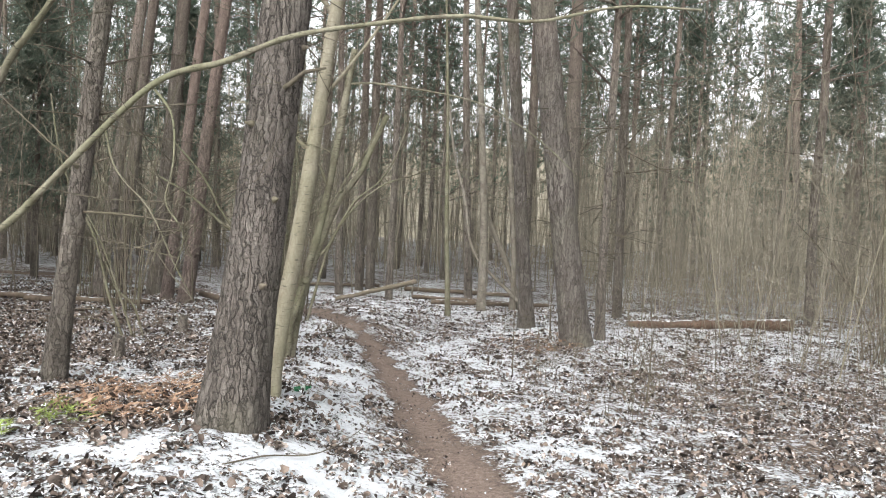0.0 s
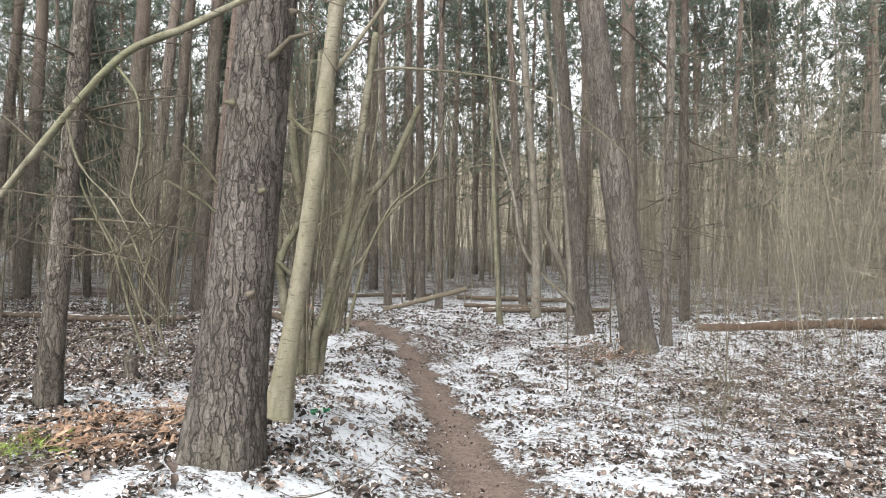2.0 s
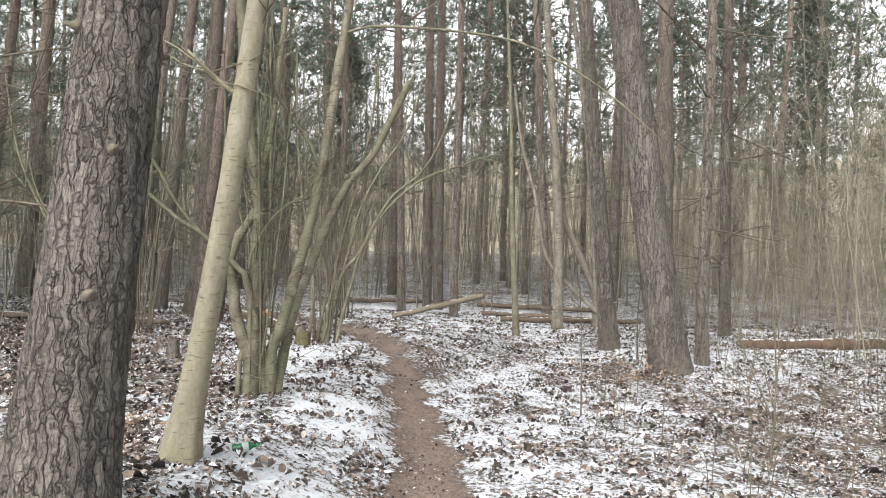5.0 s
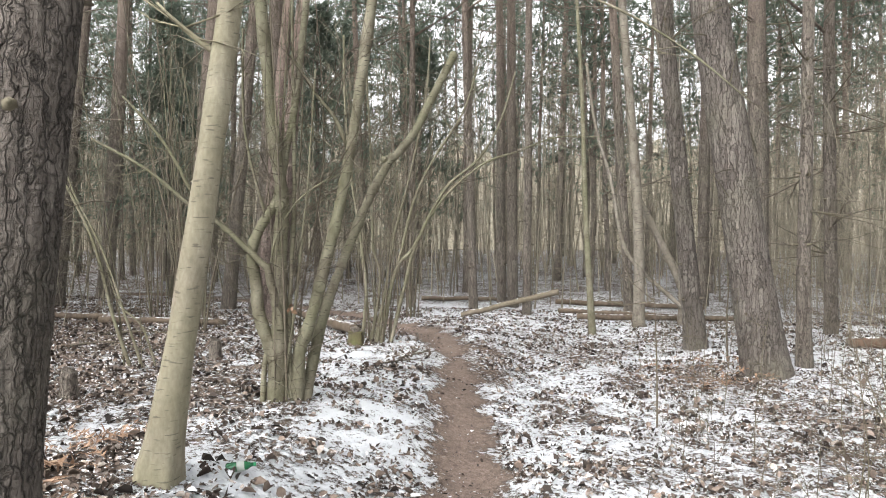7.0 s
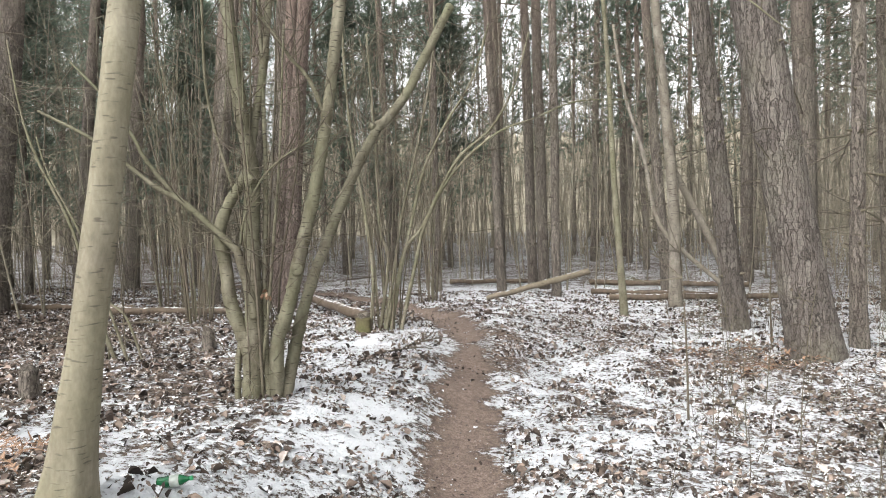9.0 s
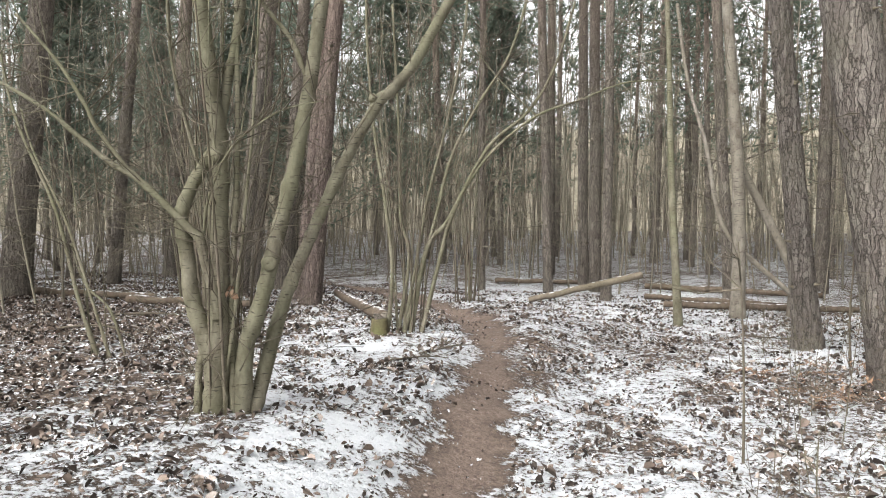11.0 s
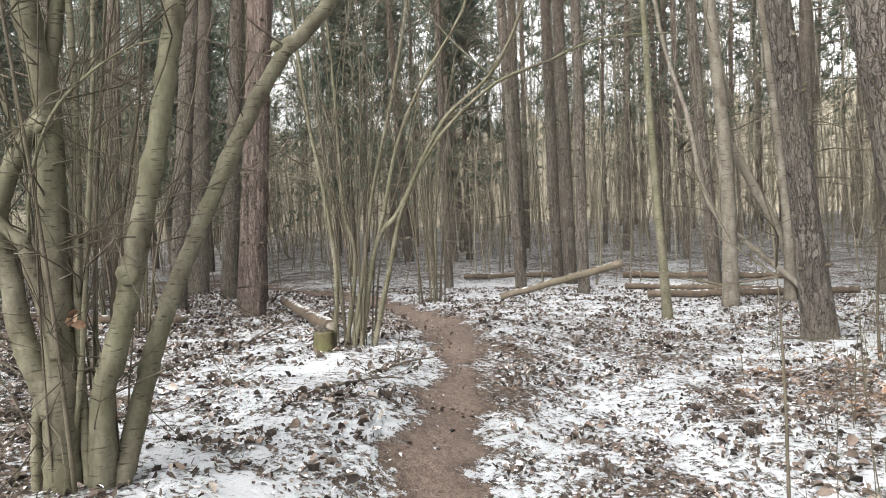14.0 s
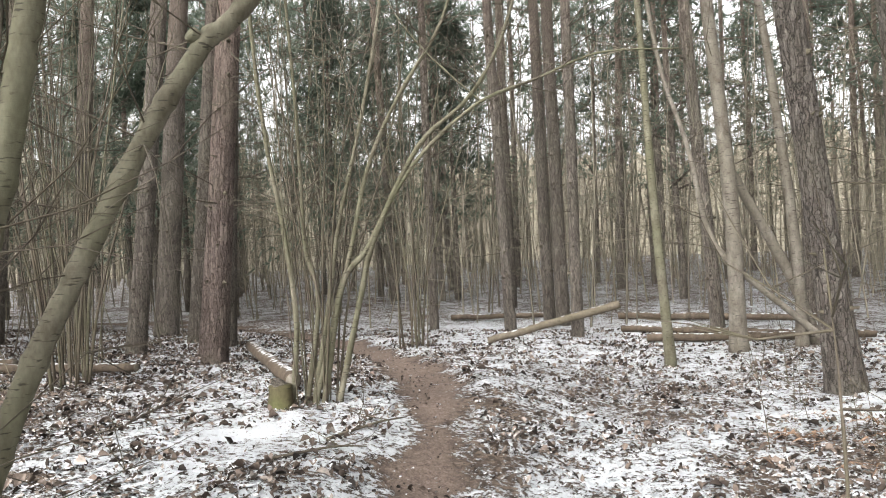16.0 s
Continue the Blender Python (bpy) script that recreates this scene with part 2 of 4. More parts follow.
def trail_distance(x, y):
    best = 1e9
    for (ax, ay), (bx, by) in zip(TRAIL, TRAIL[1:]):
        dx, dy = bx - ax, by - ay
        k = min(1.0, max(0.0, ((x - ax) * dx + (y - ay) * dy) / (dx * dx + dy * dy)))
        best = min(best, math.hypot(x - ax - k * dx, y - ay - k * dy))
    return best


def height(x, y):
    z = slope(x, y)
    near = 1 - sm(18, 40, math.hypot(x, y - 8))
    if near > 0:
        z += near * (0.05 * noise.noise((x * 0.9, y * 0.9, 3.1)) + 0.022 * noise.noise((x * 3.3, y * 3.3, 7.7)) + 0.012 * noise.noise((x * 9.1, y * 9.1, 1.7)))
        z -= 0.05 * (1 - sm(0.12, 0.5, trail_distance(x, y)))
    return z


class Pieces:
    """Collects tubes and leaves for one mesh."""

    def __init__(self):
        self.v, self.f = [], []

    def tube(self, pts, radii, sides=8, rough=0.0, seed=0.0, flute=0.0):
        pts = [Vector(p) for p in pts]
        base = len(self.v)
        side = None
        for i, (p, r) in enumerate(zip(pts, radii)):
            way = (pts[min(i + 1, len(pts) - 1)] - pts[max(i - 1, 0)]).normalized()
            if side is None:
                side = way.orthogonal().normalized()
            side = (side - way * side.dot(way)).normalized()
            other = way.cross(side)
            for k in range(sides):
                a = 2 * math.pi * k / sides
                d = side * math.cos(a) + other * math.sin(a)
                rr = r
                if rough:
                    q = p + d * r
                    ridge = abs(noise.noise((q.x * 19 + seed, q.y * 19, q.z * 4.0)))
                    rr += rough * (min(1.0, ridge / 0.14) - 0.7) + 0.5 * rough * noise.noise((q.x * 50, q.y * 50 + seed, q.z * 18))
                if flute:
                    rr += flute * math.exp(-(p.z - pts[0].z) / 0.25) * max(0, math.sin(a * 5 + seed)) 
                self.v.append(p + d * rr)
            if i:
                o = base + (i - 1) * sides
                for k in range(sides):
                    k2 = (k + 1) % sides
                    self.f.append((o + k, o + k2, o + sides + k2, o + sides + k))
        end = base + (len(pts) - 1) * sides
        if sides > 4:
            self.f.append(tuple(end + k for k in range(sides)))
            self.f.append(tuple(base + k for k in reversed(range(sides))))

    def leaf(self, p, size, turn, tilt, tilt_way, curl=0.25, slim=0.6):
        m = Matrix.Rotation(tilt_way, 3, "Z") @ Matrix.Rotation(tilt, 3, "X") @ Matrix.Rotation(turn - tilt_way, 3, "Z")
        o = len(self.v)
        w = size * slim * 0.5
        for a, b, c in ((0, -size * 0.5, 0), (w, -size * 0.1, curl * size * 0.4), (w * 0.8, size * 0.3, curl * size * 0.5), (0, size * 0.5, curl * size * 0.2), (-w * 0.8, size * 0.28, curl * size * 0.45), (-w, -size * 0.12, curl * size * 0.5)):
            self.v.append(Vector(p) + m @ Vector((a, b, c)))
        self.f += [(o, o + 1, o + 2, o + 3), (o, o + 3, o + 4, o + 5)]

    def blade(self, a, b, w):
        """A thin needle or frond finger, a triangle with a fold."""
        a, b = Vector(a), Vector(b)
        s = (b - a).cross(Vector((0.3, 0.2, 1))).normalized() * w
        o = len(self.v)
        self.v += [a - s, a + s, b]
        self.f.append((o, o + 1, o + 2))

    def mesh(self, name, mat, smooth=True):
        me = bpy.data.meshes.new(name)
        me.from_pydata([tuple(p) for p in self.v], [], self.f)
        me.materials.append(mat)
        if smooth:
            me.polygons.foreach_set("use_smooth", [True] * len(me.polygons))
        me.update()
        return me


def part(name, pieces, mat, parent, label="", smooth=True, kind=""):
    ob = new(name, pieces.mesh(name, mat, smooth) if isinstance(pieces, Pieces) else pieces)
    ob.parent = parent
    if label:
        ob["label"] = label
    if kind:
        ob["kind"] = kind
    return ob


def bend(pts, steps):
    """A smooth line through points."""
    pts = [Vector(p) for p in pts]
    out = []
    for i in range(len(pts) - 1):
        p0, p1, p2, p3 = pts[max(i - 1, 0)], pts[i], pts[i + 1], pts[min(i + 2, len(pts) - 1)]
        for k in range(steps):
            t = k / steps
            out.append(0.5 * (2 * p1 + (p2 - p0) * t + (2 * p0 - 5 * p1 + 4 * p2 - p3) * t * t + (3 * p1 - p0 - 3 * p2 + p3) * t ** 3))
    return out + [pts[-1]]


def taper(n, a, b, power=1.0):
    return [a + (b - a) * (i / (n - 1)) ** power for i in range(n)]


def twigs_along(pieces, pts, rng, count, length, r, start=0.3, upward=0.4, forks=2):
    """Side twigs with forks along a line of points."""
    for _ in range(count):
        i = rng.randrange(int(len(pts) * start), len(pts) - 1)
        p = Vector(pts[i])
        way = Vector((rng.gauss(0, 1), rng.gauss(0, 1), rng.gauss(upward, 0.5))).normalized()
        ln = length * rng.uniform(0.4, 1.2)
        line = [p]
        for k in range(3):
            way = (way + Vector((rng.gauss(0, 0.25), rng.gauss(0, 0.25), rng.gauss(0.05, 0.22)))).normalized()
            line.append(line[-1] + way * ln / 3)
        pieces.tube(line, taper(4, r, r * 0.25), 3)
        for _ in range(forks):
            q = line[rng.randrange(1, 3)]
            w2 = (way + Vector((rng.gauss(0, 0.7), rng.gauss(0, 0.7), rng.gauss(0.1, 0.5)))).normalized()
            mid = q + w2 * ln * 0.22
            pieces.tube([q, mid, mid + (w2 + Vector((rng.gauss(0, 0.4), rng.gauss(0, 0.4), 0.1))).normalized() * ln * 0.22], (r * 0.6, r * 0.4, r * 0.15), 3)


# ---- ground ----
def spread(lo, hi, step, far, rate=1.16):
    a = [lo + step * i for i in range(int((hi - lo) / step) + 1)]
    s, x = step, a[-1]
    while x < far:
        s *= rate
        x += s
        a.append(x)
    s, x = step, a[0]
    while x > -far:
        s *= rate
        x -= s
        a.insert(0, x)
    return a


RUST = [(-2.3, 5.2, 0.9, 1.0), (-1.9, 5.9, 0.5, 0.6), (1.6, 11.7, 0.8, 0.6), (2.4, 11.3, 0.6, 0.6), (0.9, 11.3, 0.5, 0.6), (-1.6, 9.7, 0.4, 0.5), (-2.4, 7.9, 0.7, 0.6), (-3.3, 8.2, 1.2, 0.55), (-5.5, 9.5, 2.4, 0.55), (-8, 11, 3.8, 0.65), (-4.5, 7.0, 1.6, 0.5), (0.1, 13.2, 0.8, 0.35)]
RUST += [(-0.6, 14.3, 0.9, 0.3), (0.25, 10.2, 0.35, 0.6), (0.5, 9.6, 0.3, 0.6), (2.6, 5.4, 1.1, 0.3), (3.4, 6.5, 1.4, 0.3), (-0.75, 10.7, 0.4, 0.7), (-1.2, 11.9, 0.5, 0.6), (-12, 9, 4, 0.5), (3.2, 8.5, 2.2, 0.35), (5.0, 9.5, 2.5, 0.4), (4.5, 5.5, 2.0, 0.3), (-2.9, 13.5, 1.5, 0.4)]


DRIFTS = [(-0.75, 4.5, 0.75), (-0.9, 6.1, 0.5), (-1.15, 8.1, 0.55), (-1.1, 7.5, 0.45), (-2.3, 10.7, 0.5), (2.0, 12.8, 0.7), (-1.2, 9.4, 0.4), (-3.4, 6.5, 0.5)]


def bareness(x, y):
    total = sum((1 - sm(0.1 * r, r * 1.3, math.hypot(x - a, y - b))) * k for a, b, r, k in RUST)
    total += 0.4 * sm(19, 23, y + 0.25 * abs(x + 2))
    for a, b, r in DRIFTS:
        total -= 0.45 * (1 - sm(0.2 * r, r * 1.2, math.hypot(x - a, y - b)))
    return max(-1.0, min(1.0, total * (1 + 0.9 * noise.noise((x * 2.3, y * 2.3, 6)))))


def build_ground():
    xs, ys = spread(-7, 7, 0.09, 420), spread(1.5, 17, 0.09, 420)
    verts = [(x, y, height(x, y)) for y in ys for x in xs]
    w = len(xs)
    faces = [(j * w + i, j * w + i + 1, (j + 1) * w + i + 1, (j + 1) * w + i) for j in range(len(ys) - 1) for i in range(w - 1)]
    me = bpy.data.meshes.new("ground")
    me.from_pydata(verts, [], faces)
    me.materials.append(GROUND)
    me.polygons.foreach_set("use_smooth", [True] * len(me.polygons))
    trod = me.attributes.new("trodden", "FLOAT", "POINT")
    bare = me.attributes.new("bare", "FLOAT", "POINT")
    t_values, b_values = [], []
    for x, y, z in verts:
        if -14 < x < 10 and -12 < y < 24:
            d = trail_distance(x, y) + 0.17 * noise.noise((x * 2.1, y * 2.1, 0.3)) + 0.11 * noise.noise((x * 6, y * 6, 0.9))
            wide = 1.0 - 0.3 * sm(6.0, 8.5, y) + 0.35 * sm(11, 13, y)
            t_values.append(1 - sm(0.08 * wide, 0.38 * wide, d))
            b_values.append(bareness(x, y))
        else:
            t_values.append(0.0)
            b_values.append(0.4)
    trod.data.foreach_set("value", t_values)
    bare.data.foreach_set("value", b_values)
    return tagged(new("ground", me), "forest floor of brown leaf litter dusted with thin snow", "ground", kind="structure")


ground = build_ground()


# ---- trees ----
def tuft(pieces, p, way, rng, size, count=5):
    for _ in range(count):
        d = (way * 0.7 + Vector((rng.gauss(0, 0.6), rng.gauss(0, 0.6), rng.gauss(0.15, 0.5)))).normalized()
        a = p + d * size * 0.1
        pieces.blade(a, a + d * size * rng.uniform(0.7, 1.2), size * 0.11)


def pine_crown(rng, low, top, reach, boughs, tufts):
    wood, green = Pieces(), Pieces()
    for _ in range(boughs):
        k = rng.random() ** 0.8
        z = low + (top - low) * k
        a = rng.uniform(0, 2 * math.pi)
        ln = reach * (1 - 0.75 * k) * rng.uniform(0.5, 1.25)
        way = Vector((math.cos(a), math.sin(a), rng.uniform(-0.15, 0.45)))
        line = [Vector((0, 0, z))]
        for i in range(2):
            way = (way + Vector((rng.gauss(0, 0.2), rng.gauss(0, 0.2), rng.gauss(0.05, 0.15)))).normalized()
            line.append(line[-1] + way * ln / 2)
        wood.tube(line, taper(3, 0.035, 0.008), 3)
        for _ in range(tufts):
            i = rng.randrange(1, 3)
            p = line[i].lerp(line[i - 1], rng.random()) + Vector((rng.gauss(0, 0.3), rng.gauss(0, 0.3), rng.gauss(0.03, 0.22)))
            tuft(green, p, way, rng, rng.uniform(0.17, 0.34))
    return wood.mesh("bough", BARK_FAR), green.mesh("needles", NEEDLES, False)


rng = random.Random(11)
CROWNS = [pine_crown(rng, 8.0 + i * 0.7, 18.5 + i, 2.6 + 0.15 * i, 26, 8) for i in range(3)]
CROWNS += [pine_crown(rng, 4.2 + i * 1.2, 18.5 + i, 2.9, 42, 19) for i in range(3)]


def trunk_line(lean, h, rng, steps, wobble=0.05):
    px, py, out = rng.uniform(0, 50), rng.uniform(0, 50), []
    for i in range(steps):
        z = -0.12 + (h + 0.12) * (i / (steps - 1)) ** (1.7 if steps > 99 else 1.25)
        zl = z if z < 7 else 7 + (z - 7) * 0.35
        out.append(Vector((lean[0] * zl + wobble * noise.noise((px, z * 0.45, 0)), lean[1] * zl + wobble * noise.noise((py, z * 0.45, 5)), z)))
    return out


def dead_stubs(line, radii, rng, count, lo, hi, length, slight=False):
    """Bare side branches, each as pieces of its own."""
    found = []
    spots = [i for i, p in enumerate(line) if lo < p.z < hi]
    for _ in range(count if spots else 0):
        i = rng.choice(spots)
        a = rng.uniform(0, 2 * math.pi)
        way = Vector((math.cos(a), math.sin(a), rng.uniform(-0.2, 0.5))).normalized()
        ln = length * rng.uniform(0.15, 1.0)
        p = line[i] + way * radii[i] * 0.6
        pts = [p]
        for k in range(4):
            way = (way + Vector((rng.gauss(0, 0.12), rng.gauss(0, 0.12), rng.gauss(-0.02, 0.12)))).normalized()
            pts.append(pts[-1] + way * (ln / 4 + radii[i] * 0.15))
        r = min(0.014, 0.004 + 0.007 * ln)
        pieces = Pieces()
        found.append(pieces)
        pieces.tube(pts, taper(5, r, r * 0.3), 3 if slight else 6)
        for _ in range(int(ln * (3 if slight else 6))):
            q = pts[rng.randrange(1, 5)]
            d = (way + Vector((rng.gauss(0, 0.6), rng.gauss(0, 0.6), rng.gauss(-0.1, 0.4)))).normalized() * ln * rng.uniform(0.15, 0.4)
            pieces.tube([q, q + d * 0.5 + Vector((0, 0, 0.02)), q + d], (r * 0.4, r * 0.3, r * 0.12), 3)
    return found


def pine(x, y, r0, r1, lean=(0, 0), h=18.0, seed=1, near=False, label="", mat=None, group="pines along the trail", stubs=10, stub_length=0.9, crown=True, sides=14, far=False):
    """A straight pine: r0 at the foot, r1 about three metres up."""
    rng = random.Random(seed)
    tree = tagged(new("pine_tree"), label or "tall straight pine with plated grey-brown bark", "tree", group)
    tree.location = (x, y, height(x, y))
    steps = 220 if near else 30
    line = trunk_line(lean, h, rng, steps, 0.05 if far else 0.02)
    top = [max(0.03, r1 * (1 - max(0, p.z - 3) / (h * 1.15)) + (r0 - r1) * math.exp(-max(p.z, 0) / 0.8)) for p in line]
    t = Pieces()
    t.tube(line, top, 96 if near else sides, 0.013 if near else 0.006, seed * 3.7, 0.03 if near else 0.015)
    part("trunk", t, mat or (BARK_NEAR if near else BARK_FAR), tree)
    limbs = dead_stubs(line, top, rng, stubs, 1.2, 8.0, stub_length, far)
    level = rng.uniform(0.6, 1.2)
    while not far and level < 5.5:
        i = min(range(len(line)), key=lambda k: abs(line[k].z - level))
        for _ in range(rng.randrange(1, 4)):
            a = rng.uniform(0, 6.283)
            way = Vector((math.cos(a), math.sin(a), rng.uniform(-0.1, 0.35))).normalized()
            k = Pieces()
            size = rng.uniform(0.012, 0.02)
            root = line[i] + Vector((0, 0, rng.gauss(0, 0.03)))
            k.tube([root + way * (top[i] + d) for d in (-0.02, 0.008, 0.02, rng.uniform(0.03, 0.07))], (size * 1.9, size * 1.3, size * 0.8, size * 0.5), 6)
            part("branch_stub", k, BARK_TWIG, tree)
        level += rng.uniform(0.35, 0.75)
    if far:
        b = Pieces()
        for limb in limbs:
            b.f += [tuple(i + len(b.v) for i in f) for f in limb.f]
            b.v += limb.v
        part("dead_branch_spray", b, BARK_TWIG, tree, "bare dead side branches", kind="stuff")
    else:
        for limb in limbs:
            part("dead_branch", limb, BARK_TWIG, tree)
    if crown:
        wood, green = CROWNS[seed % 3] if not far else CROWNS[3 + seed % 3]
        for name, me in (("bough", wood), ("needles", green)):
            ob = part(name, me, None, tree, "green needle foliage, paled for haze" if name == "needles" else "", kind="stuff")
            i = min(range(len(line)), key=lambda k: abs(line[k].z - h * 0.6))
            ob.location = (line[i].x, line[i].y, h - 19.5)
            ob.rotation_euler = (0, 0, seed * 2.4)
    return tree


thick_pine = pine(-1.38, 4.87, 0.25, 0.165, (0.07, 0.09), 17, 1, True, "thick pine with deeply plated grey bark beside the trail", stubs=5, stub_length=0.5)
snag = Pieces()
snag.tube([(0.14, 0.12, 2.28), (0.3, 0.05, 2.36), (0.4, 0.02, 2.44), (0.55, 0.0, 2.47)], (0.024, 0.019, 0.015, 0.008), 9, 0.003, 5)
part("dead_branch", snag, BARK_TWIG, thick_pine, "short dark broken branch")
pine(-3.27, 6.08, 0.11, 0.075, (0.093, 0.009), 14, 2, False, "slim dark pine with bare dead twigs", stubs=36, stub_length=1.2, sides=30)
pine(2.28, 11.75, 0.275, 0.21, (-0.16, -0.03), 18, 3, True, "stout leaning pine with rough grey-brown bark", stubs=9, stub_length=0.8)
pine(1.66, 13.52, 0.165, 0.112, (-0.1, -0.02), 18, 4, True, "leaning pine with grey bark and knots", stubs=12, stub_length=0.5)
pine(2.78, 12.3, 0.1, 0.07, (0, 0), 14, 5, stubs=34, stub_length=1.3)
pine(3.84, 15.47, 0.107, 0.09, (-0.02, 0), 16, 6, stubs=40, stub_length=1.8)
pine(3.1, 17.5, 0.21, 0.18, (-0.02, 0), 19, 7, stubs=24, stub_length=1.6)
pine(0.71, 18.9, 0.119, 0.1, (-0.06, -0.02), 17, 8)
pine(-1.28, 17.4, 0.1, 0.08, (0.0, 0.0), 18, 9)
pine(-2.05, 20.3, 0.14, 0.125, (-0.013, 0), 20, 10)
pine(-2.42, 20.8, 0.126, 0.115, (-0.014, 0), 20, 11)
pine(-2.73, 18.94, 0.111, 0.093, (-0.033, -0.01), 18, 12)
pine(-4.32, 19.23, 0.091, 0.076, (0, 0), 17, 13)
pine(-4.83, 13.42, 0.15, 0.11, (0.09, 0.03), 18, 14, True, "pine with reddish upper bark behind the hazels", stubs=6, mat=BARK_RED)
pine(-5.45, 14.1, 0.13, 0.1, (0.085, 0.03), 18, 15, mat=BARK_RED)
pine(-6.2, 15.4, 0.2, 0.16, (0.06, 0.01), 18, 22)
pine(-7.5, 16.4, 0.17, 0.13, (0.08, 0.035), 19, 16)
pine(-7.0, 14.5, 0.15, 0.12, (0.1, 0.04), 17, 17)
pine(-9.4, 12.15, 0.27, 0.19, (0.1, 0.05), 19, 18)
pine(-11.0, 15.45, 0.143, 0.115, (0.09, 0.04), 18, 19)
pine(-12.4, 18.5, 0.226, 0.18, (0.08, 0.01), 19, 20)
pine(-9.3, 17.7, 0.25, 0.2, (0.09, 0.01), 19, 21)


def scatter_pines():
    """The stand beyond: copies of a few stems, well spaced."""
    rng = random.Random(5)
    models = [pine(-14 - 1.5 * i, 26 + 2.3 * i, 0.1 + 0.014 * i, 0.082 + 0.012 * i, (0.02 - 0.012 * i, 0), 18 + i, 30 + i, group="pine stand in the distance", label="straight pine of the distant stand", stubs=24, stub_length=1.6, sides=8, far=True) for i in range(5)]
    spots = [(m.location.x, m.location.y) for m in models] + [(-1.4, 17.4), (-2.3, 20.3), (-2.7, 19), (-4.3, 19.2), (3.1, 17.5), (0.7, 18.9), (-12.4, 18.5), (-9.3, 17.7)]
    made = 0
    for _ in range(6000):
        y = rng.uniform(-3, 62)
        x = rng.uniform(-1, 1) * (10 + abs(y) * 0.85) - 0.18 * y
        if y < 21 and -8.5 - max(0, y) * 0.42 < x < 7.5 or (y < 2 and abs(x) < 5) or trail_distance(x, y) < 1.2:
            continue
        if 4.5 < x < 16 and 6 < y < 24 and rng.random() < 0.6:
            continue
        if any((x - a) ** 2 + (y - b) ** 2 < 3.3 for a, b in spots):
            continue
        spots.append((x, y))
        ob = copy_thing(rng.choice(models), pose(x, y, height(x, y) - 0.02, rng.gauss(0, 1.2), rng.gauss(0, 1.2), rng.uniform(0, 360)))
        made += 1
        if made >= 185:
            break


scatter_pines()


def smooth_tree():
    tree = tagged(new("young_cherry_tree"), "slender leaning tree with smooth olive bark", "tree")
    tree.location = (-1.4, 5.95, height(-1.4, 5.95))
    rng = random.Random(3)
    line = [Vector((0.125 * z + 0.02 * math.sin(z * 1.3), 0.08 * z, z)) for z in (-0.1 + 0.07 * i for i in range(110))]
    radii = [0.072 * (1 - p.z / 14) + 0.045 * math.exp(-max(0, p.z) / 0.22) + 0.005 * noise.noise((i * 0.23, 4, 1)) for i, p in enumerate(line)]
    t = Pieces()
    t.tube(line, radii, 40, 0.002, 2.0, 0.03)
    part("trunk", t, BARK_OLIVE, tree)
    b = Pieces()
    for z, way, ln, r in ((2.05, (-0.55, -0.25, 0.35), 0.35, 0.02), (2.5, (0.6, 0.1, 0.75), 1.4, 0.02), (3.2, (-0.6, 0.2, 0.8), 1.6, 0.025), (4.2, (0.5, 0.3, 0.9), 1.6, 0.022)):
        p = Vector((0.125 * z, 0.08 * z, z))
        w = Vector(way).normalized()
        pts = [p + w * ln * k / 5 + Vector((0, 0, 0.04 * k * k * ln / 5)) for k in range(6)]
        b.tube(pts, taper(6, r, r * 0.3), 7)
        twigs_along(b, pts, rng, 5, 0.6, 0.006)
    part("branch", b, BARK_OLIVE, tree)
    twigs = Pieces()
    twigs_along(twigs, line, rng, 30, 1.2, 0.007, 0.3, 0.4, 3)
    part("twig_spray", twigs, BARK_TWIG, tree, kind="stuff")


smooth_tree()


# ---- hazel coppice ----
def add_stem(bush, pts, ra, rb, foot=0.0, slim=0.86, mat=None):
    """One main stem of a bush, swollen by foot near the ground, with its spray of twigs."""
    rng = random.Random(int(ra * 10000) + len(pts))
    line = bend([Vector(p) - Vector(bush.location) for p in pts], 7)
    if line[0].z < 0.25:
        line.insert(0, line[0] - Vector((0, 0, 0.15)))
    t = Pieces()
    radii = [slim * r * (1 + 0.12 * noise.noise((i * 0.31, ra * 90, 2)) + (0.16 if i % 9 == 4 else 0)) + foot * (1 - sm(0.15, 0.75, p.z)) for i, (r, p) in enumerate(zip(taper(len(line), ra, rb), line))]
    t.tube(line, radii, 18, 0.004, ra * 100)
    stem = part("stem", t, mat or BARK_HAZEL, bush)
    tw = Pieces()
    twigs_along(tw, line, rng, 12, 1.0, 0.0045, 0.4, 0.5, 3)
    part("twig_spray", tw, BARK_TWIG, stem, kind="stuff")


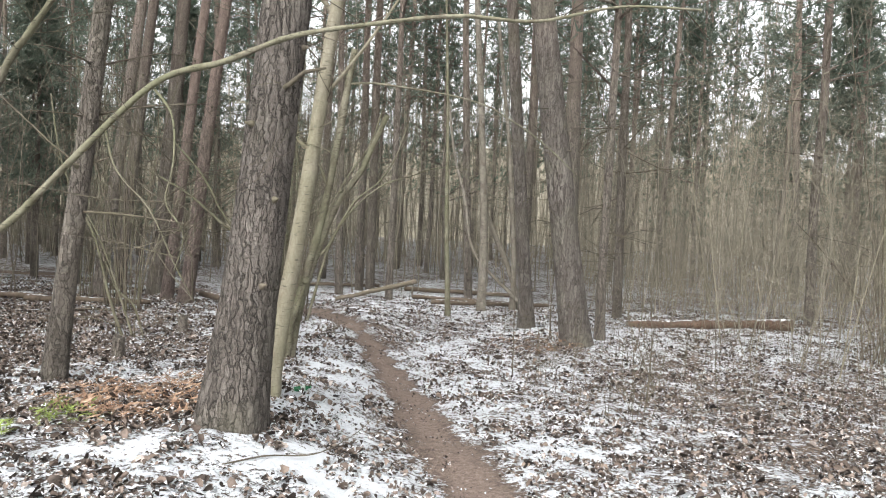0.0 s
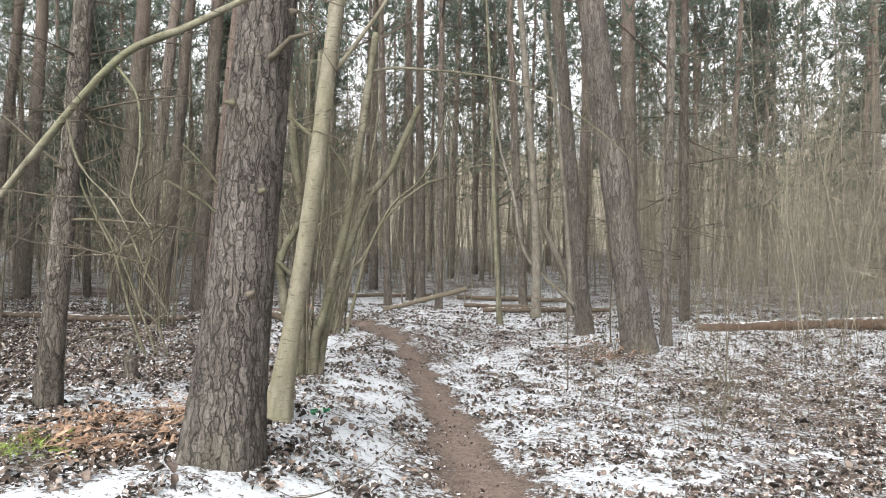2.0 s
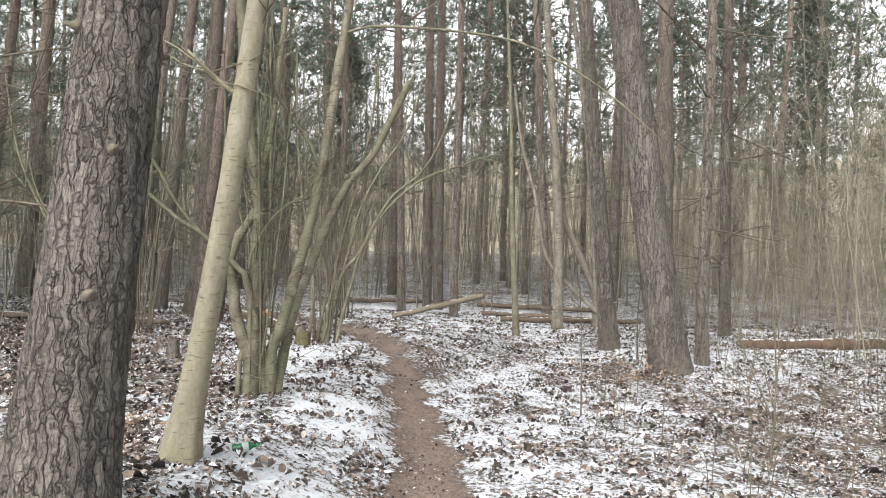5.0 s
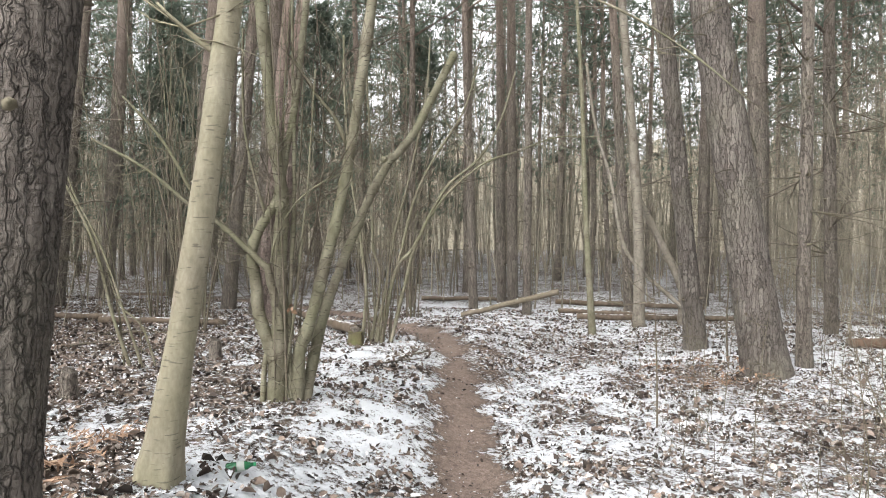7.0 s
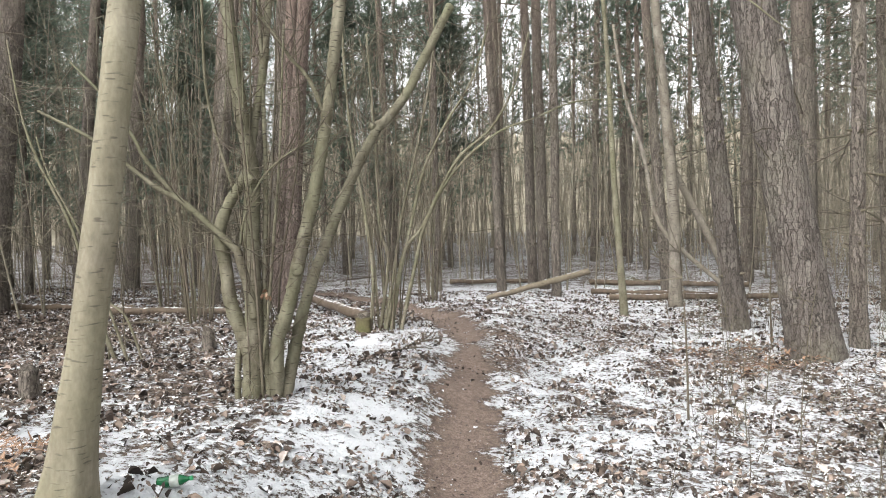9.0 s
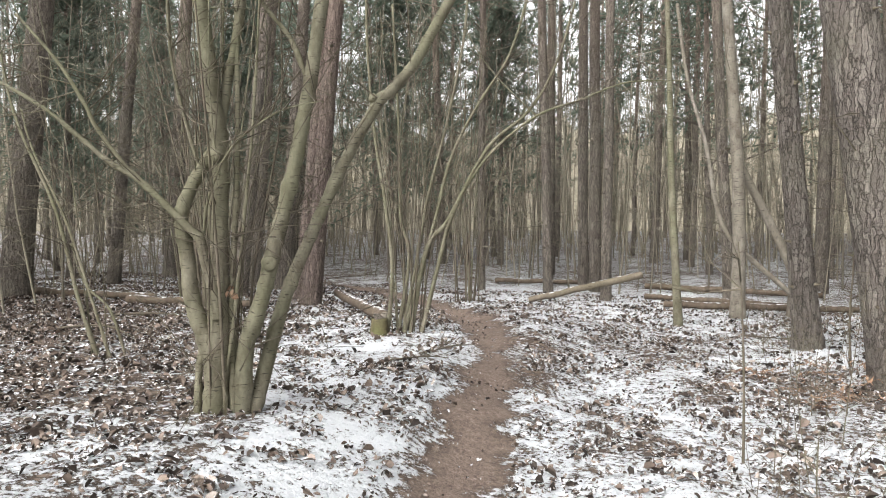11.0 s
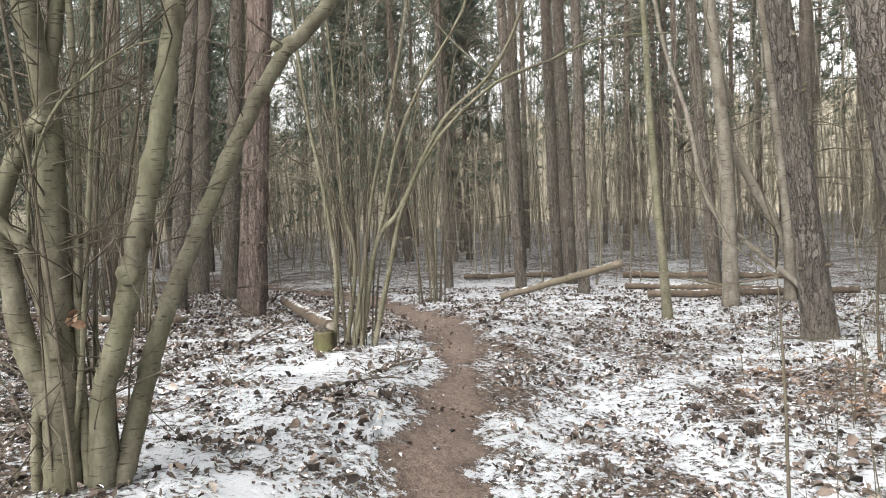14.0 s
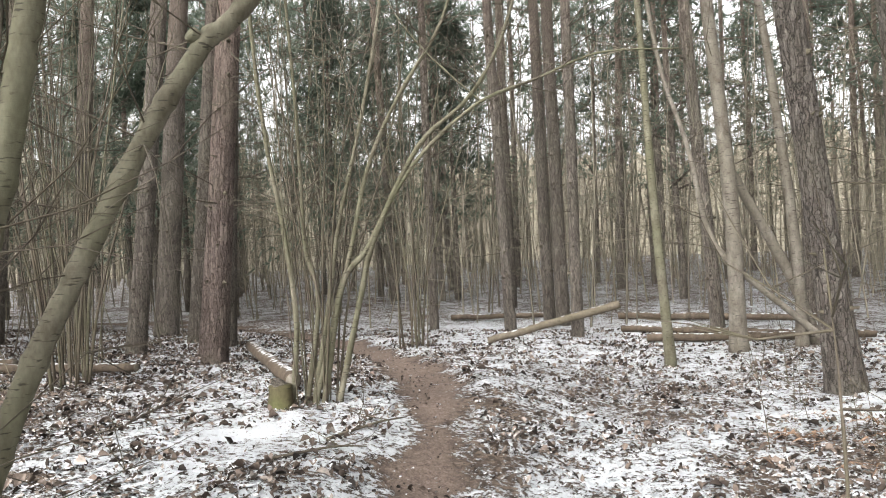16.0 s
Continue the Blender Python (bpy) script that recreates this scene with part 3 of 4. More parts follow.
def coppice(name, label, x, y, extra, seed, mat=None, group="hazel bushes", spread_r=0.16, tall=(3.0, 4.6), thick=(0.004, 0.012)):
    """A many-stemmed bush: its thin shoots; main stems are added one by one."""
    rng = random.Random(seed)
    z0 = height(x, y)
    bush = tagged(new(name), label, "bush", group)
    bush.location = (x, y, z0)
    for _ in range(extra):
        a, d = rng.uniform(0, 2 * math.pi), spread_r * math.sqrt(rng.random())
        p = Vector((d * math.cos(a), d * math.sin(a), -0.05))
        h = rng.uniform(*tall)
        out = Vector((p.x, p.y, 0)) * rng.uniform(0.8, 3.4) + Vector((rng.gauss(0, 0.16), rng.gauss(0, 0.16), 0))
        line = bend([p, p + out * 0.25 + Vector((0, 0, h * 0.25)), p + out * 0.9 + Vector((rng.gauss(0, 0.06), rng.gauss(0, 0.06), h * 0.6)), p + out * 1.9 + Vector((rng.gauss(0, 0.15), rng.gauss(0, 0.15), h))], 4)
        r = rng.uniform(*thick)
        t = Pieces()
        t.tube(line, taper(len(line), r, r * 0.3), 6)
        twigs_along(t, line, rng, 5, 0.6, 0.004, 0.4)
        part("shoot", t, mat or (BARK_TWIG if rng.random() < 0.75 else BARK_HAZEL), bush)
    return bush


old_hazel = coppice("hazel_bush", "old hazel with thick grey-green stems and a cut knot", -1.76, 8.02, 9, 21)
add_stem(old_hazel, [(-1.84, 7.96, -0.15), (-1.83, 7.97, 0.11), (-1.82, 7.97, 0.33), (-1.82, 7.97, 0.61), (-1.82, 7.97, 0.85), (-1.82, 7.98, 1.04), (-1.8, 7.98, 1.31), (-1.81, 7.98, 1.5), (-1.84, 7.96, 1.72), (-1.88, 7.94, 2.13), (-1.98, 7.9, 3.3)], 0.07, 0.046, 0.012, 0.92)
add_stem(old_hazel, [(-1.83, 7.96, 0.08), (-1.86, 7.95, 0.2), (-1.9, 7.93, 0.32), (-1.94, 7.92, 0.43), (-1.97, 7.91, 0.56), (-1.98, 7.9, 0.75), (-2.01, 7.89, 0.94), (-2.0, 7.89, 1.05), (-1.95, 7.92, 1.19), (-1.89, 7.95, 1.3), (-1.84, 8.0, 1.45), (-1.8, 8.05, 1.8), (-1.75, 8.1, 2.17), (-1.68, 8.2, 3.2)], 0.062, 0.026, 0.0, 0.92)
add_stem(old_hazel, [(-1.79, 7.94, 0.4), (-1.82, 7.92, 0.61), (-1.86, 7.9, 0.78), (-1.88, 7.89, 0.87), (-1.94, 7.87, 0.93), (-2.06, 7.82, 1.06), (-2.21, 7.76, 1.21), (-2.36, 7.69, 1.31), (-2.5, 7.63, 1.44), (-2.71, 7.53, 1.63), (-3.05, 7.41, 1.83)], 0.038, 0.009, 0.0, 0.92)
add_stem(old_hazel, [(-2.17, 7.78, 1.17), (-2.29, 7.72, 1.31), (-2.42, 7.66, 1.51), (-2.48, 7.63, 1.65), (-2.62, 7.57, 1.89), (-2.85, 7.5, 2.15)], 0.018, 0.009)
add_stem(old_hazel, [(-1.93, 7.91, -0.15), (-1.92, 7.92, 0.12), (-1.88, 7.94, 0.31)], 0.024, 0.027)
add_stem(old_hazel, [(-1.71, 8.04, -0.15), (-1.69, 8.05, 0.21), (-1.64, 8.07, 0.37), (-1.58, 8.1, 0.59), (-1.54, 8.12, 0.78), (-1.48, 8.14, 1.02), (-1.42, 8.17, 1.29), (-1.37, 8.19, 1.56), (-1.34, 8.21, 1.75), (-1.29, 8.23, 2.1), (-1.12, 8.3, 3.4)], 0.052, 0.04, 0.004, 0.96)
add_stem(old_hazel, [(-1.76, 8.02, -0.15), (-1.72, 8.04, 0.16), (-1.68, 8.06, 0.4)], 0.025, 0.02)
add_stem(old_hazel, [(-1.67, 8.08, -0.21), (-1.65, 8.18, 0.07), (-1.63, 8.29, 0.36), (-1.6, 8.38, 0.58), (-1.55, 8.48, 0.81), (-1.49, 8.58, 1.05), (-1.42, 8.71, 1.33), (-1.35, 8.81, 1.55), (-1.26, 8.93, 1.78), (-1.21, 8.98, 1.84), (-1.09, 9.1, 2.04), (-1.0, 9.23, 2.3), (-0.82, 9.49, 2.82)], 0.043, 0.036, 0.004, 0.96)
add_stem(old_hazel, [(-1.8, 7.95, -0.14), (-1.74, 7.98, 0.25), (-1.7, 8.0, 0.6), (-1.66, 8.02, 1.03), (-1.61, 8.04, 1.57), (-1.56, 8.06, 2.4)], 0.014, 0.008)
add_stem(old_hazel, [(-1.89, 7.95, 1.25), (-1.93, 7.94, 1.31), (-2.03, 7.89, 1.73), (-2.07, 7.87, 2.08), (-2.07, 7.87, 2.7)], 0.014, 0.009)
add_stem(old_hazel, [(-1.34, 8.2, 1.78), (-1.44, 8.17, 2.03), (-1.56, 8.11, 2.2), (-1.75, 8.05, 2.5)], 0.02, 0.012)
add_stem(old_hazel, [(-1.15, 8.28, 3.0), (-0.73, 7.95, 2.95), (0.21, 7.78, 2.8), (0.7, 7.7, 2.58), (1.15, 7.7, 2.27), (1.5, 7.7, 1.95)], 0.014, 0.004)
add_stem(old_hazel, [(-1.86, 7.9, 0.9), (-1.78, 7.86, 1.12), (-1.6, 7.84, 1.38), (-1.33, 7.88, 1.56), (-1.1, 7.95, 1.62)], 0.008, 0.003)
add_stem(old_hazel, [(-1.74, 8.0, -0.2), (-1.76, 8.02, 0.5), (-1.74, 8.06, 1.5), (-1.78, 8.1, 3.0)], 0.026, 0.012)
bush = coppice("hazel_bush", "spreading hazel of many thin stems beside a mossy stump", -2.3, 11.43, 18, 22, spread_r=0.2)
add_stem(bush, [(-2.47, 11.35, -0.2), (-2.43, 11.37, 0.44), (-2.5, 11.34, 1.14), (-2.6, 11.31, 1.81), (-2.67, 11.28, 2.64), (-2.69, 11.27, 3.6)], 0.03, 0.016, slim=0.72)
add_stem(bush, [(-2.37, 11.39, -0.24), (-2.26, 11.43, 0.56), (-2.34, 11.4, 0.96), (-2.36, 11.4, 1.58), (-2.38, 11.39, 2.24), (-2.43, 11.37, 3.2)], 0.028, 0.014, slim=0.72)
add_stem(bush, [(-2.25, 11.44, -0.25), (-2.09, 11.49, 0.64), (-1.89, 11.57, 0.94), (-1.67, 11.65, 1.37), (-1.41, 11.74, 1.71), (-1.02, 11.88, 2.04), (-0.61, 12.04, 2.2), (-0.15, 12.21, 2.38), (0.43, 12.42, 2.39)], 0.036, 0.006, slim=0.72)
add_stem(bush, [(-2.13, 11.48, -0.2), (-1.95, 11.55, 0.59), (-1.83, 11.59, 1.03), (-1.49, 11.71, 1.71), (-1.1, 11.86, 2.09), (-0.84, 11.95, 2.56), (-0.66, 12.02, 3.2)], 0.034, 0.014, slim=0.72)
add_stem(bush, [(-2.33, 11.41, -0.25), (-2.2, 11.45, 0.43), (-2.09, 11.49, 1.13), (-1.89, 11.57, 1.99), (-1.73, 11.63, 2.86), (-1.68, 11.64, 3.6)], 0.028, 0.014, slim=0.72)
add_stem(bush, [(-2.31, 11.41, -0.25), (-2.19, 11.46, 0.25), (-2.02, 11.52, 0.9), (-1.87, 11.58, 1.55), (-1.64, 11.66, 2.07), (-1.29, 11.79, 2.67), (-1.1, 11.85, 3.3)], 0.03, 0.014, slim=0.72)
add_stem(bush, [(-1.02, 11.88, 2.04), (-1.38, 11.75, 2.41), (-1.61, 11.67, 2.73), (-1.73, 11.63, 3.0)], 0.01, 0.006, slim=0.72)
bush = coppice("hazel_bush", "low leaning hazel with three pale stems", -3.97, 9.02, 3, 23)
add_stem(bush, [(-4.01, 9.02, -0.22), (-4.18, 8.97, 0.31), (-4.36, 8.92, 1.04), (-4.66, 8.84, 1.71), (-4.79, 8.81, 2.15), (-4.9, 8.8, 2.8)], 0.03, 0.012, slim=0.62)
add_stem(bush, [(-3.88, 9.03, -0.22), (-4.05, 8.99, 0.31), (-4.28, 8.94, 0.98), (-4.55, 8.87, 1.54), (-4.65, 8.84, 1.9)], 0.024, 0.01, slim=0.62)
add_stem(bush, [(-3.78, 9.1, -0.22), (-3.9, 9.05, 0.2), (-4.1, 8.98, 0.42), (-4.23, 8.96, 0.76)], 0.02, 0.012, slim=0.62)
bush = coppice("hazel_bush", "leaning hazel whose long bare branch arches over", -4.0, 5.3, 4, 24)
add_stem(bush, [(-4.0, 5.3, 0.0), (-3.7, 5.2, 0.6), (-3.48, 5.1, 0.99), (-3.02, 5.0, 1.32), (-2.62, 4.9, 1.69), (-1.94, 4.72, 2.27), (-1.4, 4.5, 2.4), (-1.0, 4.5, 2.57), (-0.52, 4.5, 2.67), (0.04, 4.6, 2.78), (0.56, 4.7, 2.8), (1.12, 4.8, 2.95), (1.69, 4.88, 2.98)], 0.034, 0.008)
add_stem(bush, [(-4.05, 5.3, 0.0), (-3.6, 5.1, 1.3), (-3.05, 4.9, 2.32), (-2.86, 4.87, 2.6), (-2.71, 4.87, 2.83), (-2.4, 4.9, 3.4)], 0.035, 0.02)
add_stem(bush, [(-1.97, 4.74, 2.28), (-1.8, 4.7, 2.07), (-1.76, 4.65, 1.76), (-1.78, 4.6, 1.5), (-1.66, 4.6, 1.3), (-1.72, 4.62, 1.05)], 0.009, 0.003)
add_stem(bush, [(-2.3, 4.82, 2.0), (-2.2, 4.8, 1.7), (-1.95, 4.75, 1.45), (-1.75, 4.7, 1.1), (-1.6, 4.68, 0.85)], 0.008, 0.003)
for i, (hx, hy) in enumerate(((-5.66, 12.32), (-5.1, 11.6), (-6.6, 12.9), (-3.3, 15.8))):
    coppice("hazel_bush", "hazel clump of slim green-grey stems", hx, hy, 13, 40 + i, spread_r=0.22, tall=(3.4, 5.2), thick=(0.007, 0.018))


BARK_HOLLOW = smooth_bark("dark_cut_wood", (0.03, 0.022, 0.016), (0.07, 0.052, 0.038), (0.05, 0.04, 0.03), 0.3)


def knot(name, label, x, y, z, way, r):
    """A healed cut: a swollen ring round a sunken face."""
    rim = Pieces()
    w = Vector(way).normalized()
    rim.tube([w * k for k in (-0.05, 0.0, 0.024, 0.034, 0.03, 0.018)], (r * 0.9, r * 1.1, r * 1.08, r * 0.86, r * 0.6, r * 0.5), 22, 0.005, z)
    ob = part(name, rim, BARK_HAZEL, old_hazel, label)
    ob.location = Vector((x, y, z)) - Vector(old_hazel.location)
    # Small dark disc set inside the rim.
    face = Pieces()
    face.tube([w * 0.02, w * 0.024], (r * 0.5, r * 0.42), 14, 0.003, z)
    part("hollow", face, BARK_HOLLOW, ob, "dark sunken heart of the cut")
    return ob


knot("cut_knot", "round healed cut with a pale rim", -1.535, 8.08, 0.725, (0.45, -0.85, 0.15), 0.042)
knot("cut_knot", "dark healed knot", -1.79, 7.935, 1.35, (0.1, -0.95, -0.1), 0.034)
for lx, ly, lz in ((-1.72, 7.96, 0.57),):
    cluster = Pieces()
    leaf_rng = random.Random(int(lz * 100))
    for _ in range(5):
        cluster.leaf((leaf_rng.gauss(0, 0.02), leaf_rng.gauss(0, 0.015), leaf_rng.gauss(0, 0.03)), leaf_rng.uniform(0.035, 0.07), leaf_rng.uniform(0, 6), leaf_rng.uniform(0.8, 1.9), leaf_rng.uniform(0, 6), 0.5, 0.6)
    spray = part("dead_leaf_spray", cluster, LEAF_RUST, old_hazel, "withered brown leaves caught on the stem", kind="stuff")
    spray.location = Vector((lx, ly, lz)) - Vector(old_hazel.location)
knot("cut_knot", "healed knot at the elbow", -1.29, 8.90, 1.78, (-0.3, -0.8, 0.5), 0.028)


# ---- slim trees and leaning dead wood ----
def slim_tree(name, label, pts, ra, rb, mat, seed, twig=10, sides=16):
    p0 = Vector(pts[0])
    tree = tagged(new(name), label, "tree")
    tree.location = (p0.x, p0.y, height(p0.x, p0.y))
    rng = random.Random(seed)
    off = Vector(tree.location)
    line = bend([Vector(p) - off for p in pts], 9)
    line[0].z = -0.1
    t = Pieces()
    t.tube(line, [r + 0.25 * ra * math.exp(-max(0, p.z) / 0.2) for r, p in zip(taper(len(line), ra, rb), line)], sides, 0.004, seed)
    part("trunk", t, mat, tree)
    tw = Pieces()
    twigs_along(tw, line, rng, twig, 0.9, 0.007, 0.3)
    part("twig_spray", tw, BARK_TWIG, tree, kind="stuff")
    return tree


slim_tree("sapling", "slim green-barked sapling leaning a little", [(0.16, 14.9, -0.47), (0.04, 14.88, 1.5), (-0.04, 14.85, 3.56), (-0.25, 14.8, 7)], 0.058, 0.02, BARK_HAZEL, 4)
slim_tree("seedling", "thin bare seedling standing in the snow", [(1.03, 9.55, -0.54), (1.02, 9.55, 0.0), (1.0, 9.53, 0.45), (0.97, 9.52, 0.85)], 0.008, 0.003, BARK_TWIG, 41, 4, 7)
slim_tree("seedling", "thin bare seedling standing in the snow", [(1.94, 12.32, -0.52), (1.92, 12.32, 0.1), (1.94, 12.30, 0.7), (1.91, 12.32, 1.3)], 0.012, 0.004, BARK_TWIG, 42, 6, 7)
slim_tree("seedling", "thin bare seedling standing in the snow", [(2.4, 8.0, -0.5), (2.42, 8.0, 0.2), (2.38, 8.02, 0.8)], 0.009, 0.003, BARK_TWIG, 43, 5, 7)
slim_tree("dead_birch", "dead pale birch trunk with peeling bark", [(0.9, 15.83, -0.47), (0.88, 15.8, 1.3), (0.71, 15.74, 3.54), (0.45, 15.7, 6.5)], 0.1, 0.06, BARK_DEAD, 5, 6)
slim_tree("dead_birch", "thin pale birch trunk behind the leaning dead wood", [(1.64, 16.26, -0.46), (1.63, 16.26, 0.44), (1.55, 16.26, 1.47), (1.44, 16.26, 2.57), (1.34, 16.26, 3.53), (0.99, 16.26, 6.03)], 0.07, 0.04, BARK_DEAD, 8, 6)
slim_tree("leaning_dead_trunk", "broken dead trunk leaning on a birch", [(1.84, 16.5, -0.5), (1.59, 16.4, 0.3), (1.21, 16.25, 1.11), (0.8, 16.1, 1.93)], 0.07, 0.055, BARK_DEAD, 6, 3)
slim_tree("crooked_tree", "thin crooked tree bent low to the ground", [(1.95, 16.2, -0.45), (1.56, 16.15, -0.07), (0.95, 16.0, 0.5), (0.62, 16.05, 0.99), (0.4, 16.05, 2.1), (0.13, 16.05, 3.05), (-0.04, 16.05, 4.2)], 0.042, 0.024, BARK_DEAD, 7, 6)


# ---- logs and stumps ----
BARK_POLE = smooth_bark("pale_log_bark", (0.08, 0.066, 0.05), (0.22, 0.185, 0.15), (0.14, 0.12, 0.088), 0.4)
RED_LOG = snowy(smooth_bark("reddish_log_bark", (0.05, 0.032, 0.024), (0.17, 0.105, 0.075), (0.1, 0.07, 0.05), 0.6), 0.44, 0.54, 14.0)

def log(label, a, b, ra, rb, mat=None, seed=1):
    a, b = Vector(a), Vector(b)
    thing = tagged(new("fallen_log"), label, "log")
    thing.location = a
    line = [(b - a) * k / 30 + Vector((0, 0, 0.02 * noise.noise((k * 0.2, seed, 0)))) for k in range(31)]
    t = Pieces()
    t.tube(line, taper(31, ra, rb), 22, 0.006, seed)
    part("bark", t, mat or LOG_SNOW, thing)
    way = (b - a).normalized()
    for end, r, s in ((Vector((0, 0, 0)), ra, -1), (b - a, rb, 1)):
        c = Pieces()
        c.tube([end, end + way * s * 0.006], (r * 0.9, r * 0.88), 18)
        part("cut_end", c, BARK_DEAD, thing, "pale sawn end")
    return thing


log("pale snow-dusted log propped on the ground", (-2.46, 16.6, -0.46), (-0.61, 17.0, 0.02), 0.05, 0.06, snowy(BARK_POLE, 0.5, 0.6))
log("long snow-covered log lying in the litter", (3.7, 14.0, -0.37), (7.2, 14.6, -0.29), 0.075, 0.125, RED_LOG)
log("dark wet log with snow on top", (-0.23, 16.75, -0.43), (2.6, 17.2, -0.42), 0.055, 0.05)
log("thin snow-dusted log on the litter", (-0.75, 18.5, -0.51), (2.2, 17.6, -0.46), 0.055, 0.04)
log("thin fallen stem under snow", (-1.1, 21.2, -0.57), (2.4, 20.6, -0.55), 0.07, 0.06)
log("thin fallen stem in the distance", (-4.6, 21.0, -0.56), (-1.9, 21.6, -0.56), 0.06, 0.05)
log("grey log lying behind the hazel", (-2.72, 11.75, -0.14), (-4.7, 13.95, -0.17), 0.07, 0.062, LOG_SNOW)
log("dark log on brown litter", (-9.66, 12.66, -0.24), (-7.1, 12.7, -0.22), 0.06, 0.05)
log("grey log across the litter", (-7.2, 12.3, -0.22), (-5.1, 12.5, -0.2), 0.06, 0.045)


def stump(label, x, y, r, h, mat, seed):
    thing = tagged(new("tree_stump"), label, "stump")
    thing.location = (x, y, height(x, y))
    t = Pieces()
    hs = [-0.05 + (h + 0.05) * k / 10 for k in range(11)]
    t.tube([(0.012 * z, 0, z) for z in hs], [r * (1 + 0.25 * math.exp(-z / 0.05)) for z in hs], 24, 0.004, seed, 0.012)
    part("bark", t, mat, thing)
    c = Pieces()
    c.tube([(0, 0, h), (0.005, 0, h + 0.006)], (r * 1.0, r * 0.93), 18, 0.003, seed)
    part("cut_top", c, BARK_FAR, thing, "weathered sawn top")


MOSS = smooth_bark("mossy_bark", (0.06, 0.046, 0.032), (0.13, 0.105, 0.065), (0.09, 0.1, 0.035), 0.5)
stump("short stump green with moss beside a hazel", -2.52, 11.25, 0.085, 0.17, MOSS, 1)
stump("small rotten stub standing in the litter", -3.5, 9.7, 0.06, 0.2, BARK_FAR, 2)
stump("small rotten stub standing in the litter", -3.4, 7.55, 0.06, 0.2, BARK_FAR, 3)


# ---- brushwood and far woods ----
def ribbon(pieces, a, way, ln, w, rng):
    """A twig too thin for sides: a bent, tapering strip."""
    way = way.normalized()
    s = way.cross(Vector((rng.gauss(0, 1), rng.gauss(0, 1), rng.gauss(0, 1)))).normalized() * w
    mid = a + way * ln * 0.55
    end = mid + (way + Vector((rng.gauss(0, 0.35), rng.gauss(0, 0.35), rng.gauss(0.15, 0.3)))).normalized() * ln * 0.5
    o = len(pieces.v)
    pieces.v += [a - s, a + s, mid + s * 0.65, mid - s * 0.65, end]
    pieces.f += [(o, o + 1, o + 2, o + 3), (o + 3, o + 2, o + 4)]
    return mid


def brush(name, label, count, area, tall, r, seed, twig, keep, mat=None, lean=0.1, low=0.1, reach=0.22, twig_width=0.3):
    """Slim stems, each with side twigs that fork again."""
    rng = random.Random(seed)
    b = Pieces()
    done = 0
    while done < count:
        x, y = area(rng)
        if not keep(x, y):
            continue
        done += 1
        h = tall[0] + (tall[1] - tall[0]) * rng.random() ** 1.4
        tip = Vector((rng.gauss(0, lean), rng.gauss(0, lean), 0)) * h
        z = height(x, y) if y < 40 else slope(x, y)
        p = Vector((x, y, z - 0.03))
        bow = Vector((rng.gauss(0, 0.03), rng.gauss(0, 0.03), 0)) * h
        line = [p, p + tip * 0.25 + bow + Vector((0, 0, h * 0.33)), p + tip * 0.6 + bow + Vector((0, 0, h * 0.66)), p + tip + Vector((0, 0, h))]
        q = rng.uniform(*r)
        b.tube(line, taper(4, q, q * 0.3), 3)
        for _ in range(twig):
            k = rng.uniform(low, 0.98) * 3
            i = min(2, int(k))
            start = line[i].lerp(line[i + 1], k - i)
            a = rng.uniform(0, 6.283)
            way = Vector((math.cos(a), math.sin(a), rng.gauss(0.45, 0.5)))
            ln = (0.25 + h * reach) * rng.uniform(0.3, 1.1)
            fork = ribbon(b, start, way, ln, q * twig_width, rng)
            for _ in range(2):
                ribbon(b, start.lerp(fork, rng.uniform(0.4, 1.0)), way + Vector((rng.gauss(0, 0.7), rng.gauss(0, 0.7), rng.gauss(0, 0.6))), ln * rng.uniform(0.3, 0.6), q * twig_width * 0.6, rng)
    return tagged(new(name, b.mesh(name, mat or BARK_BRUSH)), label, "undergrowth", kind="stuff")


def clear(x, y):
    return trail_distance(x, y) > 0.8 + 0.02 * max(0, y)


brush("brushwood", "dense grey-brown saplings and bare shoots", 950, lambda g: (g.uniform(2.8, 18), g.uniform(10, 30)), (0.8, 7.0), (0.004, 0.014), 61, 22, lambda x, y: clear(x, y) and (x > 4.6 or y > 14) and x > 2.6 + 0.05 * y, lean=0.15, reach=0.27, twig_width=0.28)
brush("understorey", "thin bare understorey stems among the pines", 520, lambda g: (g.uniform(-24, 18), g.uniform(16, 38)), (3.0, 9.0), (0.012, 0.032), 62, 34, lambda x, y: clear(x, y) and y > 18.5, lean=0.1, reach=0.26, twig_width=0.22)
brush("left_understorey", "thin bare stems in the dark stand", 240, lambda g: (g.uniform(-22, -6), g.uniform(7, 22)), (2.0, 7.0), (0.008, 0.022), 63, 30, lambda x, y: clear(x, y) and x < -6.5 - 0.1 * (y - 7), lean=0.1, twig_width=0.22)
brush("far_woods", "far thicket of bare stems", 800, lambda g: (g.uniform(-52, 44), g.uniform(34, 68)), (5.0, 16.0), (0.025, 0.07), 64, 26, lambda x, y: True, lean=0.08, reach=0.18, twig_width=0.25)
brush("seedlings", "thin bare seedlings poking through the snow", 300, lambda g: (g.uniform(0.9, 8.5), g.uniform(6.5, 15)), (0.3, 1.7), (0.0025, 0.0055), 65, 5, lambda x, y: clear(x, y), mat=BARK_TWIG, lean=0.14, twig_width=0.5)


